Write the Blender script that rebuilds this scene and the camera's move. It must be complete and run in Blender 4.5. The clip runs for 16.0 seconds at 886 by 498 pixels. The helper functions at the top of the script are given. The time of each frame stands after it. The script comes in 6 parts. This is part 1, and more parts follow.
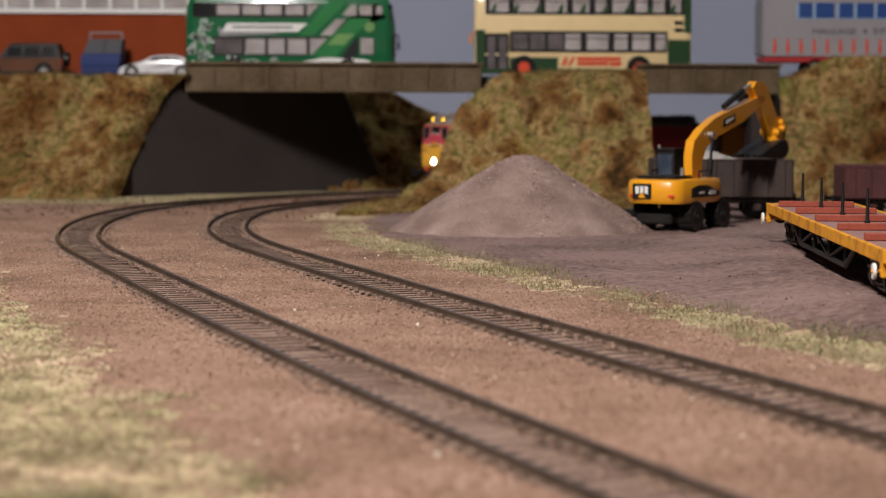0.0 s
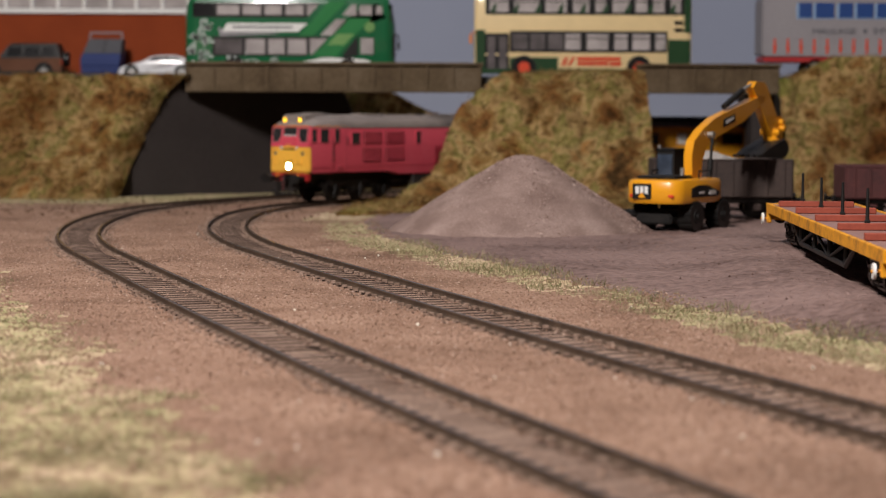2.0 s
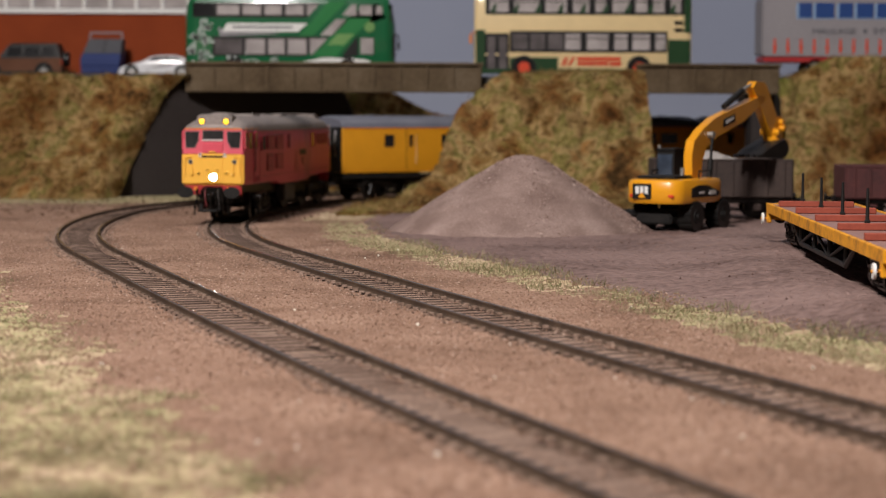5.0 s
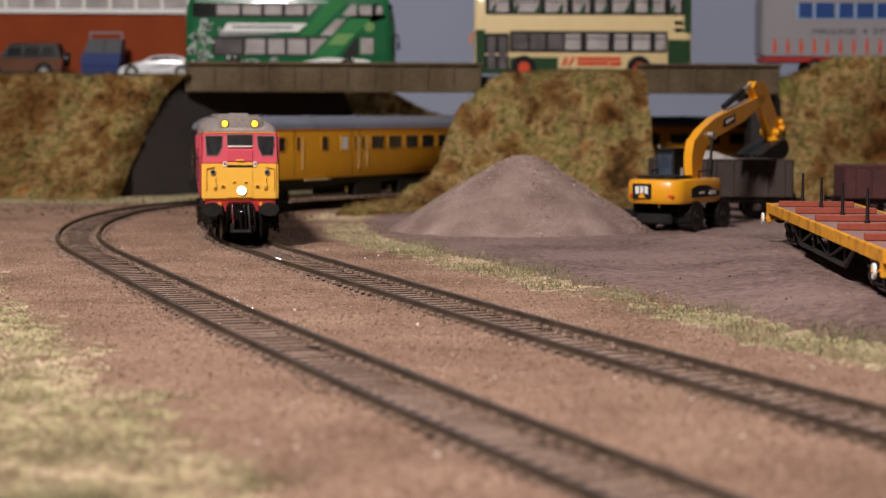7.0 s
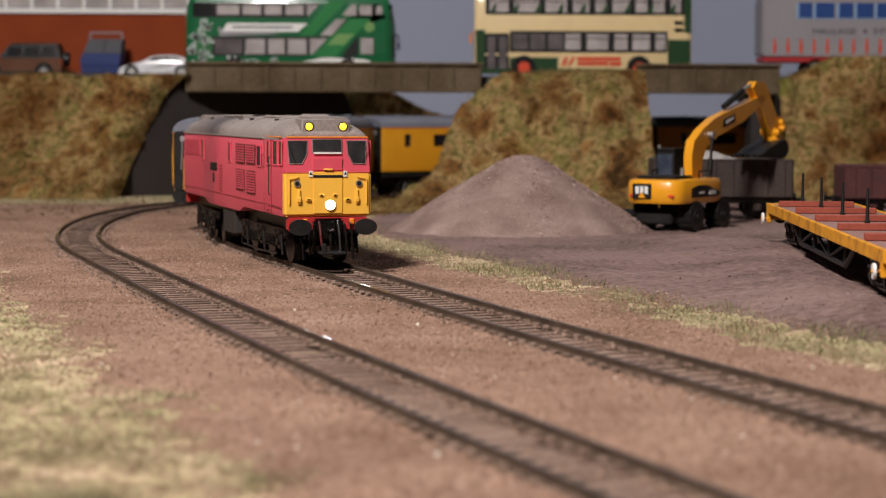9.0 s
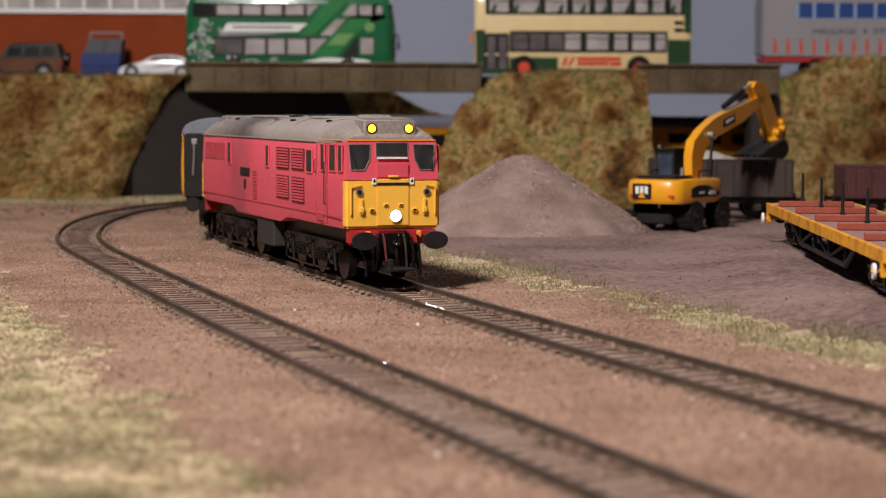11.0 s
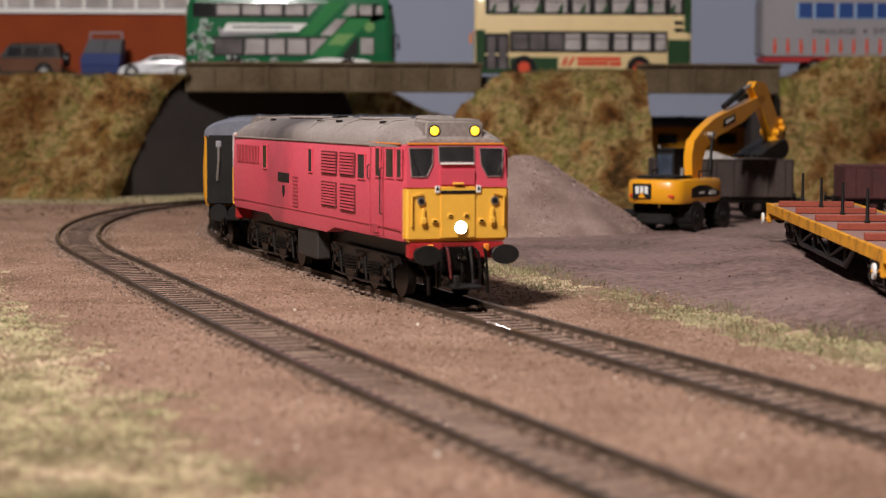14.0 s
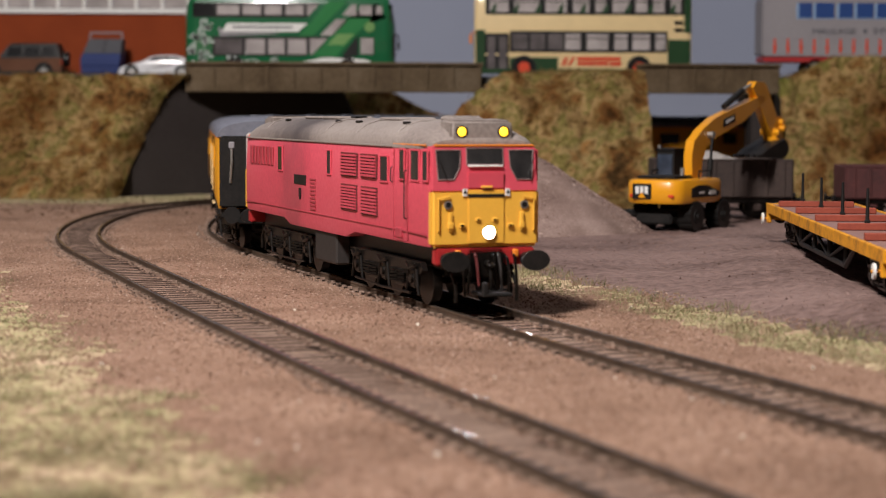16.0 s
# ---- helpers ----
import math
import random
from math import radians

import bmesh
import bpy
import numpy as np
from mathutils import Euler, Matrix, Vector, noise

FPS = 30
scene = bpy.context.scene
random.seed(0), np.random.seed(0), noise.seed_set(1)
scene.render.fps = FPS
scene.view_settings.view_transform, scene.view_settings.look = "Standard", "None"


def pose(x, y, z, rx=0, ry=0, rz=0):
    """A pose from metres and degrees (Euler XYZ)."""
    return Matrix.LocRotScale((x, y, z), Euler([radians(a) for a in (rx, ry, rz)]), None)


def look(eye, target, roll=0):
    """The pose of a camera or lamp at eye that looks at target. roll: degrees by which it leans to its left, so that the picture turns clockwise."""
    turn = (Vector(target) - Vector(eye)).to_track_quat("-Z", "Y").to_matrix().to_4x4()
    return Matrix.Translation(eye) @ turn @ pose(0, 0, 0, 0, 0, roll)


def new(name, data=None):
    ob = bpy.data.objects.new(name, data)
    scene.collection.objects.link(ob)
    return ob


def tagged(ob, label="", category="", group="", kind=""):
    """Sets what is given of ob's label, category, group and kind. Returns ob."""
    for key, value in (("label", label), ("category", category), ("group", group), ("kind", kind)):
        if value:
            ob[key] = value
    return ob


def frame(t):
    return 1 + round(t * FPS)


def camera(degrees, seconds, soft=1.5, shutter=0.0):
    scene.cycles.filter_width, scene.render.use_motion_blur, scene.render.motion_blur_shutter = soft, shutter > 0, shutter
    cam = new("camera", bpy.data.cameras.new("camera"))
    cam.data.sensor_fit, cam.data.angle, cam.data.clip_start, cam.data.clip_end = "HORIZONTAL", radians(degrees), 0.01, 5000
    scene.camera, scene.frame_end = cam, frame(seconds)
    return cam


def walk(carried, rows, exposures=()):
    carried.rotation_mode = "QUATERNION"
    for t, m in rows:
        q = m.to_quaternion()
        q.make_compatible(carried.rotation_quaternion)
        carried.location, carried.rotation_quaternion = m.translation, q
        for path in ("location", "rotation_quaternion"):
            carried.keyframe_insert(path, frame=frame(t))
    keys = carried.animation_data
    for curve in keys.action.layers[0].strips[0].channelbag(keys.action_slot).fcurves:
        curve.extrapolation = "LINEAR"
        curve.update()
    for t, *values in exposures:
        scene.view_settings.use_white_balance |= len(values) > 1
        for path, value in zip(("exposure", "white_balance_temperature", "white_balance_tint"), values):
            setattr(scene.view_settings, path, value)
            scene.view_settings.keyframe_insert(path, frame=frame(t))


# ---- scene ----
# ---------------------------------------------------------------- camera
cam = camera(25.8, 16.0, soft=1.15)
EYE = Matrix.Translation((0, 0, 0.0536)) @ Matrix.Rotation(radians(90 - 4.08), 4, "X") @ Matrix.Rotation(radians(0.25), 4, "Z")
walk(cam, [(0.0, EYE), (16.0, EYE)], exposures=[(0.0, 0.0), (16.0, 0.0)])
cam.data.dof.use_dof = True
cam.data.dof.focus_distance = 0.64
cam.data.dof.aperture_fstop = 26.0

# ---------------------------------------------------------------- light of the hall
world = bpy.data.worlds.new("hall_air")
scene.world = world
world.use_nodes = True
world.node_tree.nodes["Background"].inputs[0].default_value = (0.9, 0.93, 1.0, 1)
world.node_tree.nodes["Background"].inputs[1].default_value = 0.004


def area_lamp(name, eye, target, size, watts, colour):
    data = bpy.data.lights.new(name, "AREA")
    data.shape, data.size, data.energy, data.color = "DISK", size, watts, colour
    ob = new(name, data)
    ob.matrix_world = look(eye, target)
    return ob


area_lamp("layout_lamp", (-0.38, -0.06, 0.89), (-0.12, 0.65, 0), 0.20, 24.2, (1.0, 0.932, 0.90))
# Unseen fill added above the back edge to lift the far bank and sky board.
area_lamp("hall_lamp", (0.4, 1.45, 1.7), (0.05, 1.3, 0), 0.9, 4.4, (1.0, 0.97, 0.95))
# ---------------------------------------------------------------- materials
def material(name, colours, rough=0.6, metal=0.0, grain=900.0, patch=60.0, bump=0.0, dist=0.0004, spec=0.5, coat=0.0, rand=0.0):
    """A surface whose colour wanders between two or three tones at two scales, with a fine relief."""
    m = bpy.data.materials.new(name)
    m.use_nodes = True
    nt = m.node_tree
    b = nt.nodes["Principled BSDF"]
    b.inputs["Roughness"].default_value, b.inputs["Metallic"].default_value = rough, metal
    b.inputs["Specular IOR Level"].default_value = spec
    b.inputs["Coat Weight"].default_value = coat
    tc = nt.nodes.new("ShaderNodeTexCoord")
    n1, n2 = nt.nodes.new("ShaderNodeTexNoise"), nt.nodes.new("ShaderNodeTexNoise")
    for n, s in ((n1, patch), (n2, grain)):
        nt.links.new(tc.outputs["Object"], n.inputs["Vector"])
        n.inputs["Scale"].default_value, n.inputs["Detail"].default_value = s, 5.0
    mix = nt.nodes.new("ShaderNodeMath")
    mix.operation = "MULTIPLY_ADD"
    mix.inputs[1].default_value = 0.45
    nt.links.new(n2.outputs["Fac"], mix.inputs[0])
    half = nt.nodes.new("ShaderNodeMath")
    half.operation = "MULTIPLY"
    half.inputs[1].default_value = 0.55
    nt.links.new(n1.outputs["Fac"], half.inputs[0])
    nt.links.new(half.outputs[0], mix.inputs[2])
    last = mix.outputs[0]
    if rand:
        info = nt.nodes.new("ShaderNodeObjectInfo")
        add = nt.nodes.new("ShaderNodeMath")
        add.operation = "MULTIPLY_ADD"
        add.inputs[1].default_value = rand
        nt.links.new(info.outputs["Random"], add.inputs[0])
        nt.links.new(last, add.inputs[2])
        last = add.outputs[0]
    ramp = nt.nodes.new("ShaderNodeValToRGB")
    nt.links.new(last, ramp.inputs["Fac"])
    e = ramp.color_ramp.elements
    stops = [0.36, 0.64] if len(colours) == 2 else [0.36, 0.5, 0.64] if len(colours) == 3 else [0.34, 0.44, 0.54, 0.66]
    while len(e) < len(colours):
        e.new(0.5)
    for el, s, c in zip(e, stops, colours):
        el.position, el.color = s, (*c, 1)
    nt.links.new(ramp.outputs["Color"], b.inputs["Base Color"])
    if bump:
        bp = nt.nodes.new("ShaderNodeBump")
        bp.inputs["Strength"].default_value, bp.inputs["Distance"].default_value = bump, dist
        nt.links.new(n2.outputs["Fac"], bp.inputs["Height"])
        nt.links.new(bp.outputs["Normal"], b.inputs["Normal"])
    return m


def glow(name, colour, strength):
    m = material(name, [colour, colour], 0.3)
    b = m.node_tree.nodes["Principled BSDF"]
    b.inputs["Emission Color"].default_value = (*colour, 1)
    b.inputs["Emission Strength"].default_value = strength
    return m


def sooted(m, x0, x1, soot):
    """Exhaust soot lying across a model's roof and down its side, ragged at its edges."""
    nt = m.node_tree
    b = nt.nodes["Principled BSDF"]
    old = b.inputs["Base Color"].links[0].from_socket
    tc, sep = nt.nodes.new("ShaderNodeTexCoord"), nt.nodes.new("ShaderNodeSeparateXYZ")
    nt.links.new(tc.outputs["Object"], sep.inputs[0])
    n = nt.nodes.new("ShaderNodeTexNoise")
    n.inputs["Scale"].default_value, n.inputs["Detail"].default_value = 70.0, 4.0
    nt.links.new(tc.outputs["Object"], n.inputs["Vector"])
    shift = nt.nodes.new("ShaderNodeMath")
    shift.operation = "MULTIPLY_ADD"
    shift.inputs[1].default_value = 0.05
    nt.links.new(n.outputs["Fac"], shift.inputs[0])
    nt.links.new(sep.outputs["X"], shift.inputs[2])
    mid, half = (x0 + x1) / 2 + 0.025, (x1 - x0) / 2
    away = nt.nodes.new("ShaderNodeMath")
    away.operation = "SUBTRACT"
    away.inputs[1].default_value = mid
    nt.links.new(shift.outputs[0], away.inputs[0])
    size = nt.nodes.new("ShaderNodeMath")
    size.operation = "ABSOLUTE"
    nt.links.new(away.outputs[0], size.inputs[0])
    rng = nt.nodes.new("ShaderNodeMapRange")
    rng.interpolation_type = "SMOOTHSTEP"
    rng.inputs["From Min"].default_value, rng.inputs["From Max"].default_value = 0.0, half
    rng.inputs["To Min"].default_value, rng.inputs["To Max"].default_value = soot, 0.0
    nt.links.new(size.outputs[0], rng.inputs["Value"])
    mix = nt.nodes.new("ShaderNodeMix")
    mix.data_type = "RGBA"
    nt.links.new(rng.outputs["Result"], mix.inputs[0])
    nt.links.new(old, mix.inputs[6])
    mix.inputs[7].default_value = (0.035, 0.028, 0.03, 1)
    nt.links.new(mix.outputs[2], b.inputs["Base Color"])
    return m


def near(c, k=0.88):
    return [tuple(v * k for v in c), c]


def paint(name, c, rough=0.42, coat=0.0, k=0.88, bump=0.0):
    return material(name, near(c, k), rough, 0, 1500, 120, bump, 0.0001, 0.5, coat)


def scatter_cover(name, island=False):
    """Scatter grass: patches of rust, straw and olive, broken up by dark specks."""
    m = bpy.data.materials.new(name)
    m.use_nodes = True
    nt = m.node_tree
    b = nt.nodes["Principled BSDF"]
    b.inputs["Roughness"].default_value, b.inputs["Specular IOR Level"].default_value = 0.95, 0.05
    tc = nt.nodes.new("ShaderNodeTexCoord")

    def noise_at(scale, detail, rough):
        n = nt.nodes.new("ShaderNodeTexNoise")
        nt.links.new(tc.outputs["Object"], n.inputs["Vector"])
        n.inputs["Scale"].default_value, n.inputs["Detail"].default_value, n.inputs["Roughness"].default_value = scale, detail, rough
        return n.outputs["Fac"]

    def ramp_of(fac, stops):
        r = nt.nodes.new("ShaderNodeValToRGB")
        nt.links.new(fac, r.inputs["Fac"])
        while len(r.color_ramp.elements) < len(stops):
            r.color_ramp.elements.new(0.5)
        for el, (p, c) in zip(r.color_ramp.elements, stops):
            el.position, el.color = p, (*c, 1)
        return r.outputs["Color"]
    fac = noise_at(40, 5, 0.58)
    if island:
        geo = nt.nodes.new("ShaderNodeNewGeometry")
        mixf = nt.nodes.new("ShaderNodeMath")
        mixf.operation = "MULTIPLY_ADD"
        mixf.inputs[1].default_value = 0.15
        nt.links.new(geo.outputs["Random Per Island"], mixf.inputs[0])
        sh = nt.nodes.new("ShaderNodeMath")
        sh.operation = "SUBTRACT"
        sh.inputs[1].default_value = 0.075
        nt.links.new(fac, sh.inputs[0])
        nt.links.new(sh.outputs[0], mixf.inputs[2])
        fac = mixf.outputs[0]
    col = ramp_of(fac, [(0.34, (0.085, 0.05, 0.02)), (0.41, (0.25, 0.125, 0.043)), (0.46, (0.245, 0.163, 0.058)), (0.51, (0.43, 0.295, 0.138)), (0.56, (0.205, 0.185, 0.054)), (0.62, (0.40, 0.30, 0.138)), (0.70, (0.33, 0.168, 0.055))])
    broad = ramp_of(noise_at(13, 4, 0.6), [(0.36, (0.60, 0.48, 0.40)), (0.47, (1.0, 0.96, 0.92)), (0.56, (0.98, 0.90, 0.84)), (0.66, (0.74, 0.88, 0.58))])
    tint = nt.nodes.new("ShaderNodeMix")
    tint.data_type, tint.blend_type = "RGBA", "MULTIPLY"
    tint.inputs[0].default_value = 1.0
    nt.links.new(col, tint.inputs[6])
    nt.links.new(broad, tint.inputs[7])
    col = tint.outputs[2]
    specks = ramp_of(noise_at(260, 5, 0.65), [(0.35, (0.30, 0.24, 0.19)), (0.50, (1, 1, 1))])
    mul = nt.nodes.new("ShaderNodeMix")
    mul.data_type, mul.blend_type = "RGBA", "MULTIPLY"
    mul.inputs[0].default_value = 0.85
    nt.links.new(col, mul.inputs[6])
    nt.links.new(specks, mul.inputs[7])
    nt.links.new(mul.outputs[2], b.inputs["Base Color"])
    bp = nt.nodes.new("ShaderNodeBump")
    bp.inputs["Strength"].default_value, bp.inputs["Distance"].default_value = 1.0, 0.003
    nt.links.new(noise_at(420, 5, 0.6), bp.inputs["Height"])
    nt.links.new(bp.outputs["Normal"], b.inputs["Normal"])
    return m


BANK = scatter_cover("scatter_grass_bank")
CLUMP = scatter_cover("scatter_clump", True)
LITTER = material("dark_leaf_litter", [(0.03, 0.016, 0.009), (0.10, 0.05, 0.025)], 0.9, 0, 900, 90, 0, 0, 0.1)
EARTH = material("brown_earth", [(0.15, 0.086, 0.056), (0.285, 0.172, 0.12), (0.385, 0.25, 0.18)], 0.92, 0, 1000, 26, 1.0, 0.0012, 0.2)
TRENCH = material("dark_trackbed", [(0.17, 0.11, 0.084), (0.25, 0.168, 0.13), (0.36, 0.25, 0.195)], 0.95, 0, 1300, 60, 0.6, 0.0004, 0.1)
MUD = material("mauve_mud", [(0.085, 0.05, 0.042), (0.185, 0.119, 0.104), (0.245, 0.163, 0.144)], 0.7, 0, 330, 16, 1.0, 0.0013, 0.35)
GRAIN = material("ballast_grain", [(0.07, 0.042, 0.028), (0.20, 0.115, 0.075), (0.30, 0.19, 0.14), (0.52, 0.40, 0.32)], 0.85, 0, 1400, 500, 0, 0, 0.2)
SAND = material("grey_brown_sand", [(0.15, 0.10, 0.085), (0.23, 0.16, 0.138), (0.34, 0.25, 0.22)], 0.95, 0, 1500, 50, 0.8, 0.0006, 0.1)
SANDGRAIN = material("mixed_sand_grain", [(0.06, 0.04, 0.034), (0.19, 0.125, 0.105), (0.31, 0.22, 0.19), (0.55, 0.44, 0.39)], 0.9, 0, 1500, 420, 0, 0, 0.15)
BLADES = material("static_grass", [(0.10, 0.112, 0.045), (0.18, 0.18, 0.085), (0.30, 0.275, 0.165)], 0.7, 0, 140, 40, 0, 0, 0.2)
STRAW = material("straw_grass", [(0.16, 0.115, 0.058), (0.27, 0.21, 0.12), (0.40, 0.325, 0.215)], 0.75, 0, 140, 40, 0, 0, 0.2)
RAILSIDE = material("rusty_rail", [(0.05, 0.033, 0.024), (0.12, 0.08, 0.055)], 0.65, 0.1, 900, 90, 0.2, 0.0001, 0.2)
MUDDYRAIL = material("mud_caked_rail", [(0.10, 0.066, 0.055), (0.16, 0.11, 0.095)], 0.8, 0, 700, 60, 0.3, 0.0002)
RAILTOP = material("worn_rail_top", [(0.16, 0.125, 0.1), (0.34, 0.28, 0.23)], 0.16, 0.85, 1200, 70)
SLEEPER = material("weathered_sleeper", [(0.016, 0.0105, 0.008), (0.032, 0.021, 0.016), (0.07, 0.048, 0.038)], 0.95, 0, 1400, 160, 0.4, 0.0002, 0.04, 0, 0.08)
CONCRETE = material("brown_grey_concrete", [(0.06, 0.04, 0.022), (0.10, 0.07, 0.04), (0.14, 0.105, 0.068)], 0.85, 0, 700, 40, 0.3, 0.0004, 0.2)
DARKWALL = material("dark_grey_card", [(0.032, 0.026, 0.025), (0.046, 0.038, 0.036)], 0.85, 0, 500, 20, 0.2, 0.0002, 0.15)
ROAD = material("grey_asphalt", [(0.05, 0.048, 0.046), (0.08, 0.076, 0.072)], 0.9, 0, 1500, 50, 0.3, 0.0002, 0.2)
SKYBOARD = material("pale_blue_backscene", [(0.285, 0.315, 0.415), (0.315, 0.345, 0.445)], 0.8, 0, 12, 3, 0, 0, 0.1)
BRICKRED = material("orange_brick_card", [(0.20, 0.034, 0.008), (0.25, 0.046, 0.011)], 0.8, 0, 700, 40, 0.2, 0.0002, 0.2)
ROOMWALL = material("plain_hall_wall", [(0.22, 0.21, 0.2), (0.27, 0.26, 0.25)], 0.9, 0, 20, 2)
WOOD = material("baseboard_wood", [(0.25, 0.16, 0.09), (0.35, 0.24, 0.14)], 0.7, 0, 60, 8)

CRIMSON = paint("faded_crimson_paint", (0.60, 0.07, 0.105), 0.5, 0, 0.92)
SHELLRED = sooted(material("faded_crimson_shell", [(0.52, 0.058, 0.09), (0.61, 0.072, 0.108), (0.64, 0.10, 0.135)], 0.48, 0, 700, 26, 0.05, 0.0001), -0.168, -0.122, 0.35)
LOCOYELLOW = paint("warm_yellow_paint", (0.84, 0.45, 0.055), 0.45, 0, 0.92)
ROOFGREY = material("weathered_roof_grey", [(0.18, 0.15, 0.135), (0.245, 0.208, 0.19), (0.29, 0.25, 0.23)], 0.55, 0, 900, 30, 0.1, 0.0002, 0.3)
LOCOROOF = sooted(material("weathered_loco_roof", [(0.17, 0.14, 0.13), (0.25, 0.21, 0.19), (0.31, 0.268, 0.245)], 0.5, 0, 900, 24, 0.1, 0.0002, 0.35), -0.185, -0.10, 0.75)
BLACK = material("dull_black", [(0.008, 0.008, 0.008), (0.018, 0.016, 0.015)], 0.5, 0, 800, 100, 0.1, 0.0001, 0.22)
SOOT = material("dirty_underframe", [(0.003, 0.0027, 0.0025), (0.011, 0.0085, 0.007)], 0.32, 0, 700, 90, 0.35, 0.0001, 0.18)
TANK = material("grey_brown_tank", [(0.016, 0.0125, 0.0115), (0.03, 0.0245, 0.022)], 0.6, 0, 700, 60)
DARKGLASS = material("dark_glazing", [(0.008, 0.008, 0.009), (0.028, 0.027, 0.028)], 0.1, 0, 60, 20, 0, 0, 0.6)
STEEL = material("dull_steel", [(0.35, 0.33, 0.31), (0.5, 0.48, 0.45)], 0.4, 0.8, 600, 60)
WHITE = paint("white_paint", (0.78, 0.77, 0.74), 0.45)
BUFFERRED = paint("red_buffer_beam", (0.38, 0.02, 0.022), 0.5)
ORANGE = paint("orange_detail", (0.75, 0.22, 0.02), 0.5)
HEADLAMP = glow("headlamp_glow", (0.93, 0.86, 1.0), 220.0)
CODELAMP = glow("amber_code_lamp", (1.0, 0.56, 0.03), 2.6)
GRASSY = material("grassy_earth", [(0.55, 0.375, 0.27), (0.31, 0.285, 0.145), (0.44, 0.35, 0.215), (0.66, 0.49, 0.355)], 0.95, 0, 260, 13, 0.6, 0.0008, 0.1)
# Near-white tone for grains that stand in for bright glints.
GLINT = material("glassy_glint_grain", [(0.7, 0.62, 0.5), (0.85, 0.8, 0.7)], 0.12, 0, 90, 30)
MACHINE = paint("machine_yellow", (0.78, 0.33, 0.012), 0.3, 0.3)
RUBBER = material("black_rubber", [(0.007, 0.0065, 0.0065), (0.015, 0.014, 0.013)], 0.3, 0, 700, 90, 0.4, 0.0002, 0.25)
WAGONBROWN = material("dirty_brown_wagon", [(0.022, 0.014, 0.012), (0.055, 0.034, 0.027)], 0.75, 0, 700, 60, 0.2, 0.0002)
WAGONRED = material("faded_maroon_wagon", [(0.045, 0.012, 0.012), (0.09, 0.022, 0.02)], 0.7, 0, 500, 60, 0.2, 0.0002)
GRAVEL = material("grey_gravel", [(0.18, 0.16, 0.15), (0.34, 0.31, 0.29), (0.5, 0.47, 0.44)], 0.9, 0, 1400, 200, 0.8, 0.0005)
WAGONYELLOW = material("grimy_wagon_yellow", [(0.30, 0.115, 0.010), (0.62, 0.26, 0.012), (0.74, 0.33, 0.014)], 0.55, 0, 420, 130, 0.1, 0.0002, 0.35)
DECK = material("worn_pink_deck", [(0.20, 0.105, 0.09), (0.29, 0.165, 0.145)], 0.85, 0, 500, 50, 0.2, 0.0002)
BOLSTER = material("red_brown_bolster", [(0.20, 0.034, 0.018), (0.30, 0.06, 0.032)], 0.7, 0, 700, 60, 0.2, 0.0002)
GREENBUS = paint("bus_green", (0.014, 0.125, 0.048), 0.25, 0.6)
MIDGREEN = paint("bus_mid_green", (0.03, 0.20, 0.06), 0.25, 0.5)
LIMEGREEN = paint("bus_pale_green", (0.16, 0.32, 0.10), 0.3, 0.5)
DARKGREEN = paint("bus_dark_green", (0.018, 0.055, 0.02), 0.3, 0.5)
CREAM = paint("bus_cream", (0.78, 0.60, 0.32), 0.35, 0.3)
LOGORED = paint("red_print", (0.62, 0.06, 0.02), 0.4)
PALEPANE = material("pale_lit_window", [(0.30, 0.27, 0.26), (0.48, 0.43, 0.42)], 0.15, 0, 90, 60)
DIMPANE = material("dim_window", [(0.08, 0.07, 0.07), (0.16, 0.14, 0.14)], 0.12, 0, 90, 60)
CURTAIN = material("grey_trailer_curtain", [(0.225, 0.21, 0.225), (0.26, 0.245, 0.26)], 0.6, 0, 400, 25, 0.1, 0.0003)
PRINTBLUE = paint("blue_print", (0.012, 0.05, 0.20), 0.45)
PRINTGREY = paint("grey_print", (0.07, 0.075, 0.09), 0.5)
SHADOWBLUE = paint("pale_blue_print", (0.22, 0.36, 0.55), 0.45)
BRONZE = material("bronze_car_paint", [(0.13, 0.055, 0.03), (0.19, 0.085, 0.048)], 0.3, 0.5, 900, 60, 0, 0, 0.5, 0.6)
BLOSSOM = paint("pale_flower_print", (0.45, 0.50, 0.46), 0.4)
CARWHITE = paint("white_car_paint", (0.76, 0.76, 0.78), 0.2, 0.7)
SKIPBLUE = paint("blue_skip_paint", (0.014, 0.03, 0.13), 0.75)
SKIPGREY = paint("grey_cover", (0.075, 0.075, 0.085), 0.8)
SILVER = material("silver_wheel", [(0.45, 0.44, 0.43), (0.6, 0.59, 0.57)], 0.35, 0.8, 600, 60)
LUMP = material("dark_ballast_lump", [(0.10, 0.066, 0.048), (0.21, 0.142, 0.108), (0.34, 0.24, 0.19)], 0.9, 0, 1300, 400, 0, 0, 0.2)
# ---------------------------------------------------------------- mesh helpers; all lengths below are in millimetres
MM = 0.001


